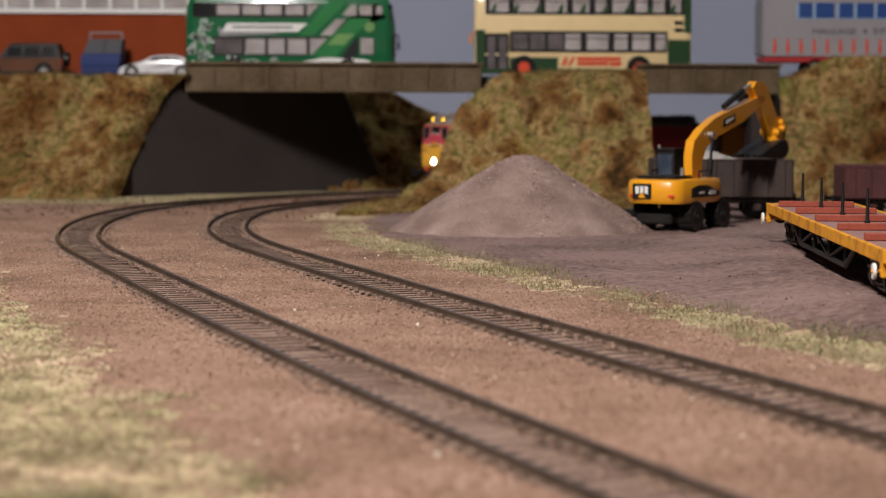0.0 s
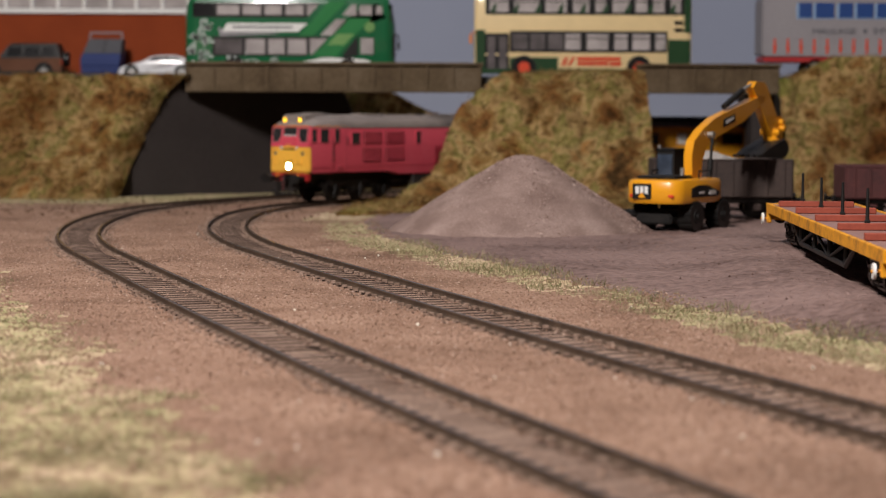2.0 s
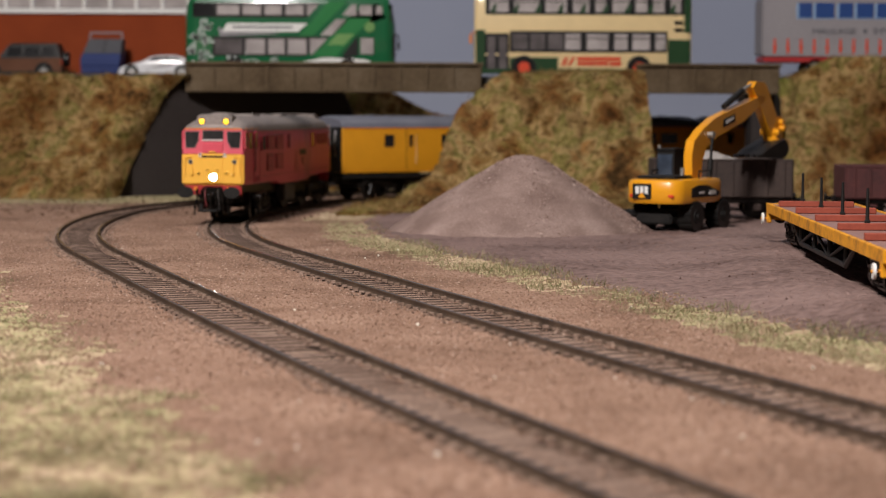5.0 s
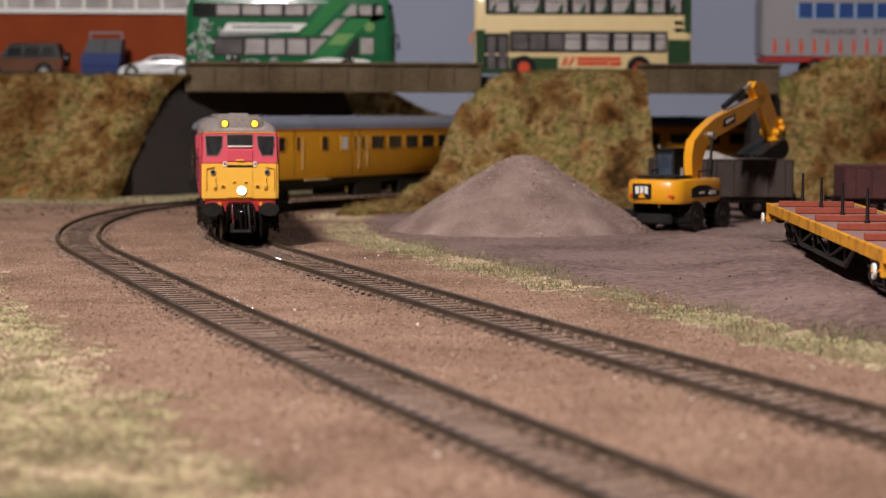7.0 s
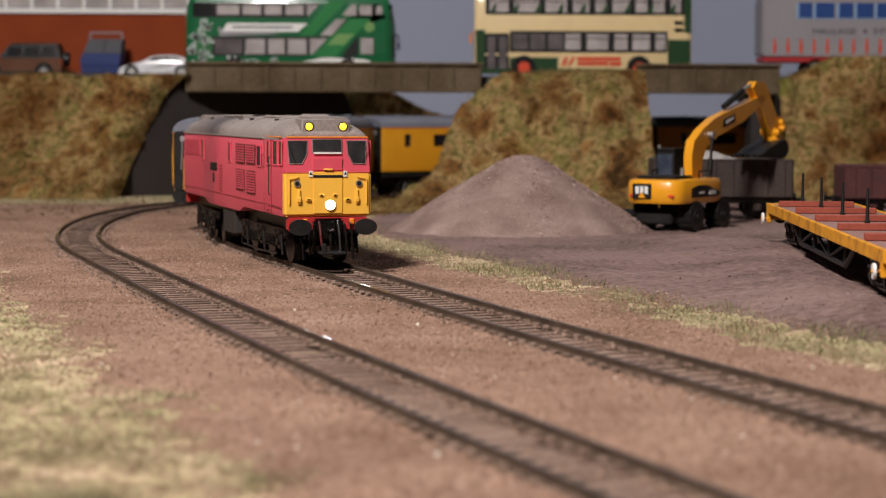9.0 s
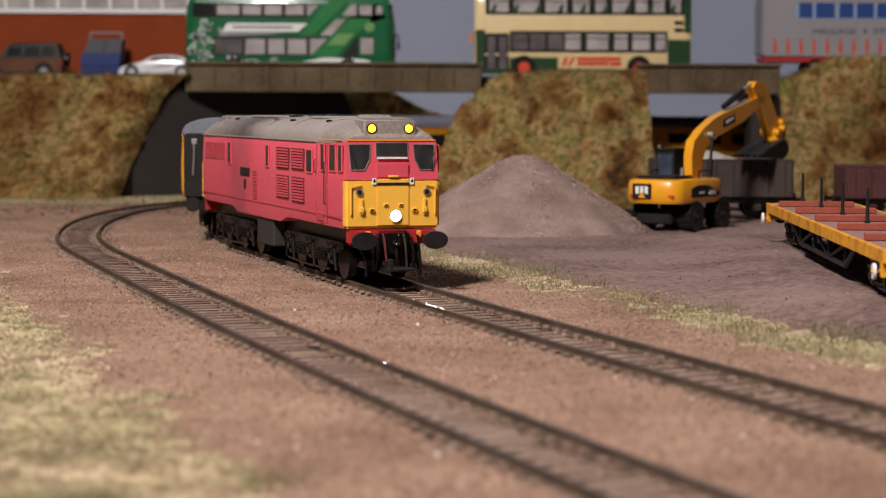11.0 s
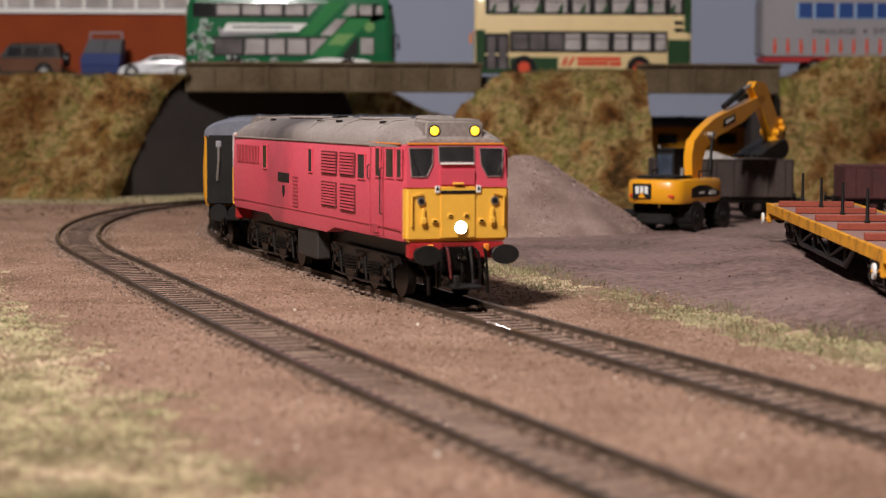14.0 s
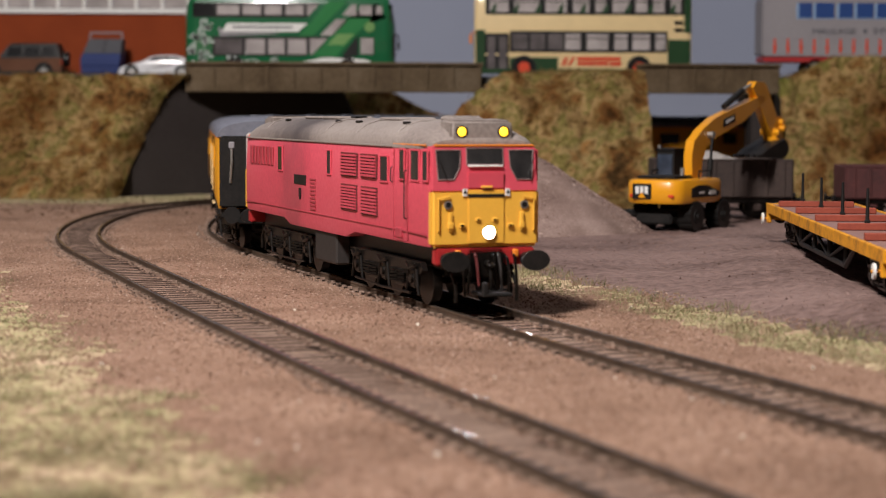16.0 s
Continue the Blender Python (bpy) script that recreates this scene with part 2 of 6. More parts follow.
class Mesh:
    """Collects rounded boxes, rods, slabs and lofts in one bmesh."""

    def __init__(self):
        self.bm = bmesh.new()

    def box(self, x0, x1, y0, y1, z0, z1, r=0.0, seg=1, turn=None):
        vs = bmesh.ops.create_cube(self.bm, size=1.0)["verts"]
        for v in vs:
            v.co = Vector(((x0 + x1) / 2 + v.co.x * (x1 - x0), (y0 + y1) / 2 + v.co.y * (y1 - y0), (z0 + z1) / 2 + v.co.z * (z1 - z0)))
        if turn:
            for v in vs:
                v.co = turn @ v.co
        if r:
            es = list({e for v in vs for e in v.link_edges})
            bmesh.ops.bevel(self.bm, geom=es, offset=r, segments=seg, affect="EDGES", clamp_overlap=True)
        return self

    def rod(self, a, b, r, r2=None, n=10):
        a, b = Vector(a), Vector(b)
        d = b - a
        m = Matrix.Translation((a + b) / 2) @ d.to_track_quat("Z", "Y").to_matrix().to_4x4()
        bmesh.ops.create_cone(self.bm, cap_ends=True, segments=n, radius1=r, radius2=r if r2 is None else r2, depth=d.length, matrix=m)
        return self

    def pipe(self, pts, r, n=6):
        for a, b in zip(pts, pts[1:]):
            self.rod(a, b, r, n=n)
        return self

    def ball(self, c, r, n=10):
        bmesh.ops.create_uvsphere(self.bm, u_segments=n, v_segments=n // 2 + 1, radius=r, matrix=Matrix.Translation(c))
        return self

    def loft(self, rings, cap=True, closed=True):
        rows = [[self.bm.verts.new(p) for p in ring] for ring in rings]
        n = len(rows[0])
        for a, b in zip(rows, rows[1:]):
            for i in range(n if closed else n - 1):
                j = (i + 1) % n
                self.bm.faces.new((a[i], a[j], b[j], b[i]))
        if cap:
            self.bm.faces.new(rows[0][::-1])
            self.bm.faces.new(rows[-1])
        bmesh.ops.recalc_face_normals(self.bm, faces=self.bm.faces)
        return self

    def slab(self, pts, axis, a, b):
        """An outline drawn in the two other axes, pulled from a to b along an axis."""
        def put(u, v, w):
            return {"x": (w, u, v), "y": (u, w, v), "z": (u, v, w)}[axis]
        return self.loft([[put(u, v, a) for u, v in pts], [put(u, v, b) for u, v in pts]])

    def bent(self, k):
        for v in self.bm.verts:
            v.co = k(v.co)
        return self


def data_of(mesh, mat, smooth=35):
    bm = mesh.bm if isinstance(mesh, Mesh) else mesh
    bmesh.ops.scale(bm, vec=(MM, MM, MM), verts=bm.verts)
    me = bpy.data.meshes.new("shape")
    bm.to_mesh(me)
    bm.free()
    me.materials.append(mat)
    if smooth:
        me.shade_smooth()
        me.set_sharp_from_angle(angle=radians(smooth))
    return me


def part(name, mesh, mat, parent=None, label="", at=None, smooth=35):
    ob = new(name, mesh if isinstance(mesh, bpy.types.Mesh) else data_of(mesh, mat, smooth))
    ob.parent = parent
    if at is not None:
        ob.matrix_local = at
    if label:
        ob["label"] = label
    return ob


def mm(x, y, z, rx=0, ry=0, rz=0):
    return pose(x * MM, y * MM, z * MM, rx, ry, rz)


def thing(name, label, category, at=None, group="", kind=""):
    ob = tagged(new(name), label, category, group, kind)
    if at is not None:
        ob.matrix_world = at
    return ob


def solid(name, mesh, mat, label, category, at=None, group="", kind="", smooth=35):
    ob = tagged(new(name, data_of(mesh, mat, smooth)), label, category, group, kind)
    if at is not None:
        ob.matrix_world = at
    return ob


def sheet(name, verts, faces, mat, parent=None, smooth=True):
    me = bpy.data.meshes.new("shape")
    me.from_pydata(verts, [], faces)
    me.materials.append(mat)
    if smooth:
        me.shade_smooth()
    ob = new(name, me)
    ob.parent = parent
    return ob


def stones(name, places, mat, parent=None):
    """Many small angular grains as one mesh."""
    verts, faces = [], []
    for x, y, z, r in places:
        k = len(verts)
        q = [Vector(v) for v in ((1, 0, 0), (-0.5, 0.87, 0), (-0.5, -0.87, 0), (0, 0, 0.9), (0, 0, -0.6))]
        rot = Euler((random.uniform(-0.6, 0.6), random.uniform(-0.6, 0.6), random.uniform(0, 6.3))).to_matrix()
        for v in q:
            w = rot @ v * r * random.uniform(0.7, 1.2)
            verts.append(((x + w.x) * MM, (y + w.y) * MM, (z + w.z) * MM))
        for a, b, c in ((0, 1, 3), (1, 2, 3), (2, 0, 3), (1, 0, 4), (2, 1, 4), (0, 2, 4)):
            faces.append((k + a, k + b, k + c))
    return sheet(name, verts, faces, mat, parent, smooth=False)


def lettering(text, size, mat, depth=0.15):
    """Flat words of Blender's own font, as a mesh in the x-z plane facing -y; size in mm."""
    cu = bpy.data.curves.new("words", "FONT")
    cu.body, cu.size, cu.extrude = text, size * MM, depth * MM
    tmp = bpy.data.objects.new("words", cu)
    me = bpy.data.meshes.new_from_object(tmp)
    bpy.data.objects.remove(tmp)
    me.transform(Matrix.Rotation(radians(90), 4, "X"))
    me.materials.clear()
    me.materials.append(mat)
    return me


# ---------------------------------------------------------------- the two running lines, in mm: a straight from the right, three arcs, a straight towards the viewer
X0, Y0 = -105.3, 984.6
PHI = radians(18.48)
R_IN, R_OUT = 0.0, 66.6
EASE = radians(-2.0)
BENDS = [(731.0, PHI, EASE), (338.0, EASE, radians(-40)), (480.0, radians(-40), radians(-95))]   # radius, heading at its near end, heading at its far end
CENTRES = [(X0 + 731.0, Y0)]
for (ra, _, f), (rb, _, _) in zip(BENDS, BENDS[1:]):
    CENTRES.append((CENTRES[-1][0] - (ra - rb) * math.cos(f), CENTRES[-1][1] - (ra - rb) * math.sin(f)))


def line_at(d, s):
    """Place and heading on the line laid d outside the inner one; s = 0 where the straight towards the viewer begins."""
    over = max(s, 0.0)
    s = min(s, 0.0)
    for (r, f0, f1), (cx, cy) in zip(BENDS, CENTRES):
        run = (r + d) * (f0 - f1)
        f = f0 + max(s, -run) / (r + d)
        if s >= -run:
            break
        s += run
    else:
        over = s
    x, y = cx - (r + d) * math.cos(f), cy - (r + d) * math.sin(f)
    if over > 150:
        drift = (over - 150) ** 2 / 15000
        x, y = x + over * math.sin(f) + drift * math.cos(f), y - over * math.cos(f) + drift * math.sin(f)
        return x, y, f + (over - 150) / 7500
    return x + over * math.sin(f), y - over * math.cos(f), f


def offset_from(d, x, y):
    """Signed distance from a running line, positive on the inside of its bend."""
    (cx, cy), r = CENTRES[0], BENDS[0][0] + d
    turn = math.atan2(cy - y, cx - x)
    if turn > PHI or (y < Y0 - 200 and turn < EASE):
        along = (x - cx) * math.sin(PHI) - (y - cy) * math.cos(PHI)
        return r - ((cx - x) * math.cos(PHI) + (cy - y) * math.sin(PHI)) - max(0.0, along - 150) ** 2 / 15000
    if turn >= EASE:
        return r - math.hypot(x - cx, y - cy)
    cx, cy = CENTRES[1]
    if math.atan2(y - cy, cx - x) < radians(40):
        return BENDS[1][0] + d - math.hypot(x - cx, y - cy)
    cx, cy = CENTRES[2]
    return BENDS[2][0] + d - (y - cy if x > cx else math.hypot(x - cx, y - cy))
# ---------------------------------------------------------------- room and baseboard
def ramp(a, b, x):
    k = max(0.0, min(1.0, (x - a) / (b - a)))
    return k * k * (3 - 2 * k)


def hall():
    for name, b in (("hall_floor", (-2600, 2600, -2200, 3000, -960, -940)), ("wall_back", (-2600, 2600, 3000, 3050, -960, 2000)),
                    ("wall_front", (-2600, 2600, -2250, -2200, -960, 2000)), ("wall_west", (-2650, -2600, -2250, 3050, -960, 2000)),
                    ("wall_east", (2600, 2650, -2250, 3050, -960, 2000)), ("ceiling", (-2650, 2650, -2250, 3050, 2000, 2040))):
        solid(name, Mesh().box(*b), ROOMWALL, "plain pale surface closing the exhibition hall", "room", kind="structure")
    solid("baseboard", Mesh().box(-620, 1320, 110, 1700, -60, -12, 1.5), WOOD, "wooden baseboard under the model railway", "baseboard", kind="structure")
    t = thing("trestle_table", "plain wooden trestle table under the baseboard", "table")
    for x in (-560, 1260):
        for y in (170, 1640):
            part("leg", Mesh().box(x - 22, x + 22, y - 22, y + 22, -940, -60, 2), WOOD, t)


def yard_edge(x, y):
    """How far a place lies inside the goods yard."""
    o = offset_from(R_IN, x, y)
    return min(o - 70 - 6 * noise.noise((x * 0.03, y * 0.03, 1)), 60) if y < 1180 else -20


def grassy(x, y):
    """How thickly grass grows at a place, 0 to 1."""
    o1, o2 = offset_from(R_IN, x, y), offset_from(R_OUT, x, y)
    n = 13 * noise.noise((x * 0.035, y * 0.03, 11)) + 8 * noise.noise((x * 0.13, y * 0.1, 12))
    strip = ramp(38, 50, o1 + n * 0.45) * (1 - ramp(66, 80, o1 + n * 0.5)) * max(0.4, min(1.0, 0.85 + 1.1 * noise.noise((x * 0.028, y * 0.02, 41)))) if y < 1000 else 0
    left = ramp(38, 56, -o2 + n) if y < 740 else ramp(1120, 1190, y + n) if o2 < -30 else 0
    knoll = ramp(26, 40, o1) * ramp(960, 1010, y + n) if y < 1200 and o1 < 110 else 0
    return max(strip, left, knoll)


def ground_z(x, y):
    o1, o2 = offset_from(R_IN, x, y), offset_from(R_OUT, x, y)
    z = -2.4 + 0.5 * noise.noise((x * 0.02, y * 0.02, 0)) + 0.35 * noise.noise((x * 0.12, y * 0.12, 3))
    inside = yard_edge(x, y)
    if inside > -10:
        k = min(1, (inside + 10) / 30)
        z += 2.9 * ramp(78, 112, x) * (1 - ramp(800, 860, y)) * k + k * (2.2 + 0.5 * noise.noise((x * 0.05, y * 0.02, 7)) + 0.25 * noise.noise((x * 0.3, y * 0.2, 5)) - 0.9 * max(0.0, 1 - abs(noise.noise((x * 0.022, y * 0.05, 17))) / 0.06) - 0.5 * max(0.0, 1 - abs(noise.noise((x * 0.06, y * 0.11, 27))) / 0.08))
    for o in (o1, o2):
        if abs(o) < 16:
            z = min(z, -2.15)
        if abs(o) < 6.0:
            z = -2.22 + 0.1 * noise.noise((x * 0.3, y * 0.3, 9))
    return z


def ground():
    xs = np.concatenate([np.linspace(-620, -280, 18), np.arange(-276, 240, 3.0), np.linspace(242, 1320, 44)])
    ys = np.concatenate([np.arange(110, 230, 10.0), np.arange(230, 1300, 3.0), np.linspace(1304, 1700, 30)])
    verts, mats = [], []
    for y in ys:
        for x in xs:
            verts.append((x * MM, y * MM, ground_z(x, y) * MM))
    nx = len(xs)
    faces = []
    for j in range(len(ys) - 1):
        for i in range(nx - 1):
            k = j * nx + i
            faces.append((k, k + 1, k + nx + 1, k + nx))
            x, y = (xs[i] + xs[i + 1]) / 2, (ys[j] + ys[j + 1]) / 2
            mats.append(2 if min(abs(offset_from(R_IN, x, y)), abs(offset_from(R_OUT, x, y))) < 6.6 else 1 if yard_edge(x, y) > -3 else 3 if grassy(x, y) > random.uniform(0.25, 0.95) else 0)
    g = sheet("ground", verts, faces, EARTH)
    g.data.materials.append(MUD)
    g.data.materials.append(TRENCH)
    g.data.materials.append(GRASSY)
    g.data.polygons.foreach_set("material_index", mats)
    tagged(g, "brown earth and ballast with a trodden mauve mud yard", "ground", kind="structure")


# ---------------------------------------------------------------- tracks
def swept(path, profile):
    """A rail: a closed profile (across, up) carried along places with headings."""
    rings = []
    for x, y, f in path:
        rings.append([(x + math.cos(f) * u, y + math.sin(f) * u, v) for u, v in profile])
    return Mesh().loft(rings)


RAIL = [(-1.1, -2.4), (1.1, -2.4), (1.1, -2.0), (0.3, -1.7), (0.3, -0.8), (0.48, -0.6), (0.48, -0.08), (0.34, 0), (-0.34, 0), (-0.48, -0.08), (-0.48, -0.6), (-0.3, -0.8), (-0.3, -1.7), (-1.1, -2.0)]


def track(r, s0, s1, label):
    t = thing("railway_track", label, "railway track", group="running lines")
    path = [line_at(r, s) for s in np.arange(s0, s1 + 1, 6.0)]
    for side in (-1, 1):
        moved = [(x + math.cos(f) * 8.73 * side, y + math.sin(f) * 8.73 * side, f) for x, y, f in path]
        rail = part("rail", swept(moved, RAIL), RAILSIDE, t, "rust-brown rail with a worn top")
        rail.data.materials.append(RAILTOP)
        for p in rail.data.polygons:
            if p.normal.z > 0.7 and p.center.z > -0.0002:
                p.material_index = 1
    chairs = Mesh()
    me = data_of(Mesh().box(-10.9, 10.9, -1.3, 1.3, -5.2, -2.08, 0.15), SLEEPER, 0)
    for s in np.arange(s0 + 4, s1, 6.7):
        x, y, f = line_at(r, s)
        k = random.uniform(-1, 1)
        part("sleeper", me, SLEEPER, t, at=mm(x, y, 0.07 * k, 0, 0, math.degrees(f) + 0.5 * k), smooth=0)
        for side in (-1, 1):
            for d in (-1.75, 1.75):
                u = 8.73 * side + d
                cx, cy = x + math.cos(f) * u, y + math.sin(f) * u
                chairs.box(cx - 0.8, cx + 0.8, cy - 0.8, cy + 0.8, -2.6, -1.45 + random.uniform(-0.2, 0.2))
    c = part("chair_moulding", chairs, LUMP, t, "small moulded rail chairs", smooth=0)
    c["kind"] = "stuff"


def siding(path, up, label):
    t = thing("railway_track", label, "railway track", group="yard sidings")
    for side in (-1, 1):
        part("rail", swept([(x + math.cos(f) * 8.73 * side, y + math.sin(f) * 8.73 * side, f) for x, y, f in path], RAIL), MUDDYRAIL, t).location.z = up * MM


# ---------------------------------------------------------------- banks, wall, bridge
def bank_face(name, x0, x1, y0, height, lean, label, edge=None, top=60):
    """A steep grassy bank: a lumpy face leaning back from its foot, with a flat top."""
    nu, nv = int((x1 - x0) / 2.6), 34
    verts, faces = [], []
    for j in range(nv + 8):
        for i in range(nu + 1):
            k = min(1, j / nv)
            end = x1 + ((edge * (1 - k) ** 0.6 + 2.5 * noise.noise((j * 0.16, 3, 1))) if edge else 0)
            x = x0 + (end - x0) * i / nu
            curl = 34 * max(0.0, (x - end + 16) / 16) ** 2 * (1 - 0.85 * k) if edge else 0
            h = height(x)
            if j <= nv:
                k = j / nv
                z = -4 + (h + 4) * k
                y = y0(x) + lean * k + 10 * (1 - k) ** 4 * -1
            else:
                z, y = h, y0(x) + lean + top * (j - nv) / 7
            n = noise.fractal((x * 0.045, z * 0.05, y * 0.03), 0.8, 2.2, 5)
            damp = 1 if j <= nv else 0.25
            verts.append(((x + 1.5 * n) * MM, (y + curl - 8 * n * damp - 2.8 * damp * noise.noise((x * 0.3, z * 0.3, 2))) * MM, (z + (2.0 * n if j > 2 else 0) * damp) * MM))
    for j in range(nv + 7):
        for i in range(nu):
            k = j * (nu + 1) + i
            faces.append((k, k + 1, k + nu + 2, k + nu + 1))
    ob = sheet(name, verts, faces, BANK)
    tagged(ob, label, "grassy bank", kind="structure")
    return ob


def mound():
    """The steep knoll that carries the road between the two spans; its flank follows the running line."""
    xs, ys = np.arange(-70, 129, 2.4), np.arange(985, 1290, 2.6)
    verts, faces = [], []
    for y in ys:
        for x in xs:
            o = offset_from(R_IN, x, y)
            n = noise.fractal((x * 0.045, y * 0.045, 4), 0.8, 2.2, 5)
            flank = max(0, min(1, (o - 36 + 1.5 * n) / 11))
            front = ramp(1133, 1221, y + 5 * n)
            apron = 7 * ramp(990, 1100, y) * ramp(20, 45, o)
            z = -5 + max(0, min(flank, 1)) * (apron + 76 * front)
            z += 3.2 * n * min(1, max(0, (z + 5) / 12)) * (0.4 if z > 70 else 1)
            if o < 26:
                z = -6
            verts.append((x * MM, (y - 4 * n * (0.1 < front < 0.98)) * MM, min(z, 79) * MM))
    nx = len(xs)
    for j in range(len(ys) - 1):
        for i in range(nx - 1):
            k = j * nx + i
            faces.append((k, k + 1, k + nx + 1, k + nx))
    k0 = len(verts)
    for j in range(len(ys)):
        x, y, z = verts[j * nx + nx - 1]
        verts.append((x, y, -0.006))
        if j:
            faces.append((j * nx + nx - 1, k0 + j, k0 + j - 1, (j - 1) * nx + nx - 1))
    knoll = sheet("mound", verts, faces, BANK)
    clumps("scatter_clumps", knoll, 9000, "rust, olive and straw scatter on the knoll", 5)
    tagged(knoll, "steep knoll covered in ochre and green scatter grass", "grassy bank", kind="structure")


def clumps(name, bank, count, label, seed):
    """Foam and fibre lumps stuck over a bank, as one mesh."""
    rng = random.Random(seed)
    faces = [p for p in bank.data.polygons if p.center.z > -0.003 and p.center.y < 1.47]
    places = []
    for _ in range(count):
        p = rng.choice(faces)
        c = p.center / MM
        if noise.noise((c.x * 0.05, c.y * 0.05, c.z * 0.06 + seed)) + rng.uniform(-0.5, 0.5) > -0.1:
            places.append((c.x + rng.uniform(-1.5, 1.5), c.y + rng.uniform(-1, 0.5), c.z + rng.uniform(-1, 1), rng.uniform(0.35, 1.0) * (1.7 if rng.random() < 0.12 else 1)))
    tagged(stones(name, places, CLUMP), label, "scatter", kind="stuff")
    verts, tris = [], []
    for _ in range(int(count * 2.2)):
        p = rng.choice(faces)
        c = p.center / MM + Vector((rng.uniform(-1.6, 1.6), rng.uniform(-0.6, 0.6), rng.uniform(-1.2, 1.2)))
        out = (p.normal if p.normal.y < 0 or p.normal.z > 0.5 else -p.normal) * rng.uniform(0.9, 2.4) + Vector((rng.gauss(0, 1.1), rng.gauss(0, 0.6), rng.gauss(0, 1.1) + 0.3))
        side = Vector((rng.uniform(-1, 1), rng.uniform(-1, 1), rng.uniform(-1, 1))).normalized() * rng.uniform(0.10, 0.20)
        k = len(verts)
        verts += [(c - side) * MM, (c + side) * MM, (c + out) * MM]
        tris.append((k, k + 1, k + 2))
    tagged(sheet("bank_fibre", verts, tris, CLUMP, smooth=False), "matted straw and olive grass fibres on the bank", "grass", kind="stuff")
    litter = []
    for _ in range(count // 30):
        c = rng.choice(faces).center / MM
        for _ in range(rng.randint(1, 4)):
            litter.append((c.x + rng.gauss(0, 1.6), c.y - rng.uniform(0.4, 1.6), c.z + rng.gauss(0, 1.4), rng.uniform(0.4, 1.0)))
    tagged(stones("leaf_litter", litter, LITTER), "dark brown crumbs of leaf litter on the bank", "leaf litter", kind="stuff")


def banks():
    west = bank_face("bank_west", -560, -166, lambda x: 1212 + 5 * noise.noise((x * 0.02, 0, 0)), lambda x: 76, 48, "steep embankment of green and brown scatter grass", -42)
    east = bank_face("bank_east", 219, 520, lambda x: 1225 + 5 * noise.noise((x * 0.02, 5, 0)), lambda x: 76 + 14 * ramp(225, 262, x) - 6 * ramp(285, 330, x), 40, "steep embankment of green and brown scatter grass")
    bank_face("bank_far", -80, 8, lambda x: 994 + math.sqrt(478 ** 2 - (232.7 - x) ** 2), lambda x: 71 - 21 * ramp(-55, 4, x), 40, "shaded grassy bank beyond the bridge")
    clumps("scatter_clumps", west, 9000, "rust, olive and straw scatter on the embankment", 3)
    clumps("scatter_clumps", east, 6000, "rust, olive and straw scatter on the embankment", 4)
    solid("bank_core_west", Mesh().box(-620, -205, 1300, 1700, -12, 74, 2), CONCRETE, "plain raised core under the upper road", "embankment", kind="structure")
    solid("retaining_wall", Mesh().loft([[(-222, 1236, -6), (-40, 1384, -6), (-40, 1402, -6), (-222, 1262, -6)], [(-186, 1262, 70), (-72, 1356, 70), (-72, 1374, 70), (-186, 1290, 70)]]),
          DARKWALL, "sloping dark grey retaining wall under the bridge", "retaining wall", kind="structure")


def bridge():
    deck = Mesh().box(-190, 245, 1281, 1390, 70, 76.6, 0.5)
    solid("road_deck", deck, ROAD, "dark road deck carried over the railway", "road", kind="structure")
    solid("upper_road", Mesh().box(-620, -189.5, 1262, 1700, 73.9, 76.6, 0.3), ROAD, "grey road on top of the embankment", "road", kind="structure")
    solid("upper_road_east", Mesh().box(245.5, 900, 1285, 1700, 70, 76.6, 0.3), ROAD, "grey road on top of the embankment", "road", kind="structure")
    for x0, x1 in ((-169, 25), (126.5, 220)):
        b = thing("bridge_girder", "weathered brown concrete bridge girder with raised ribs", "bridge girder", group="bridge girders")
        part("web", Mesh().box(x0, x1, 1271, 1280.5, 66.3, 84, 0.5), CONCRETE, b)
        part("coping", Mesh().box(x0 - 0.8, x1 + 0.8, 1268.4, 1281, 83.2, 85.2, 0.4), CONCRETE, b)
        part("bottom_flange", Mesh().box(x0, x1, 1269.2, 1280.8, 65.6, 67.6, 0.3), CONCRETE, b)
        n = max(2, round((x1 - x0) / 18.1))
        rib = data_of(Mesh().box(-0.8, 0.8, 1269.6, 1271.6, 67, 83.6, 0.25), CONCRETE)
        for i in range(n + 1):
            part("rib", rib, CONCRETE, b, at=mm(x0 + 1.2 + (x1 - x0 - 2.4) * i / n, 0, 0))
    p = thing("bridge_pier", "dark concrete pier under the road bridge", "bridge pier")
    part("shaft", Mesh().box(204, 219, 1284, 1312, -6, 70, 0.6), DARKWALL, p)
    part("cap", Mesh().box(202, 219.5, 1282.5, 1314, 66, 69.8, 0.5), DARKWALL, p)


def backscene():
    solid("backdrop", Mesh().box(-1200, 1400, 1660, 1668, -60, 700), SKYBOARD, "plain pale blue-grey painted sky board", "backscene", kind="structure")
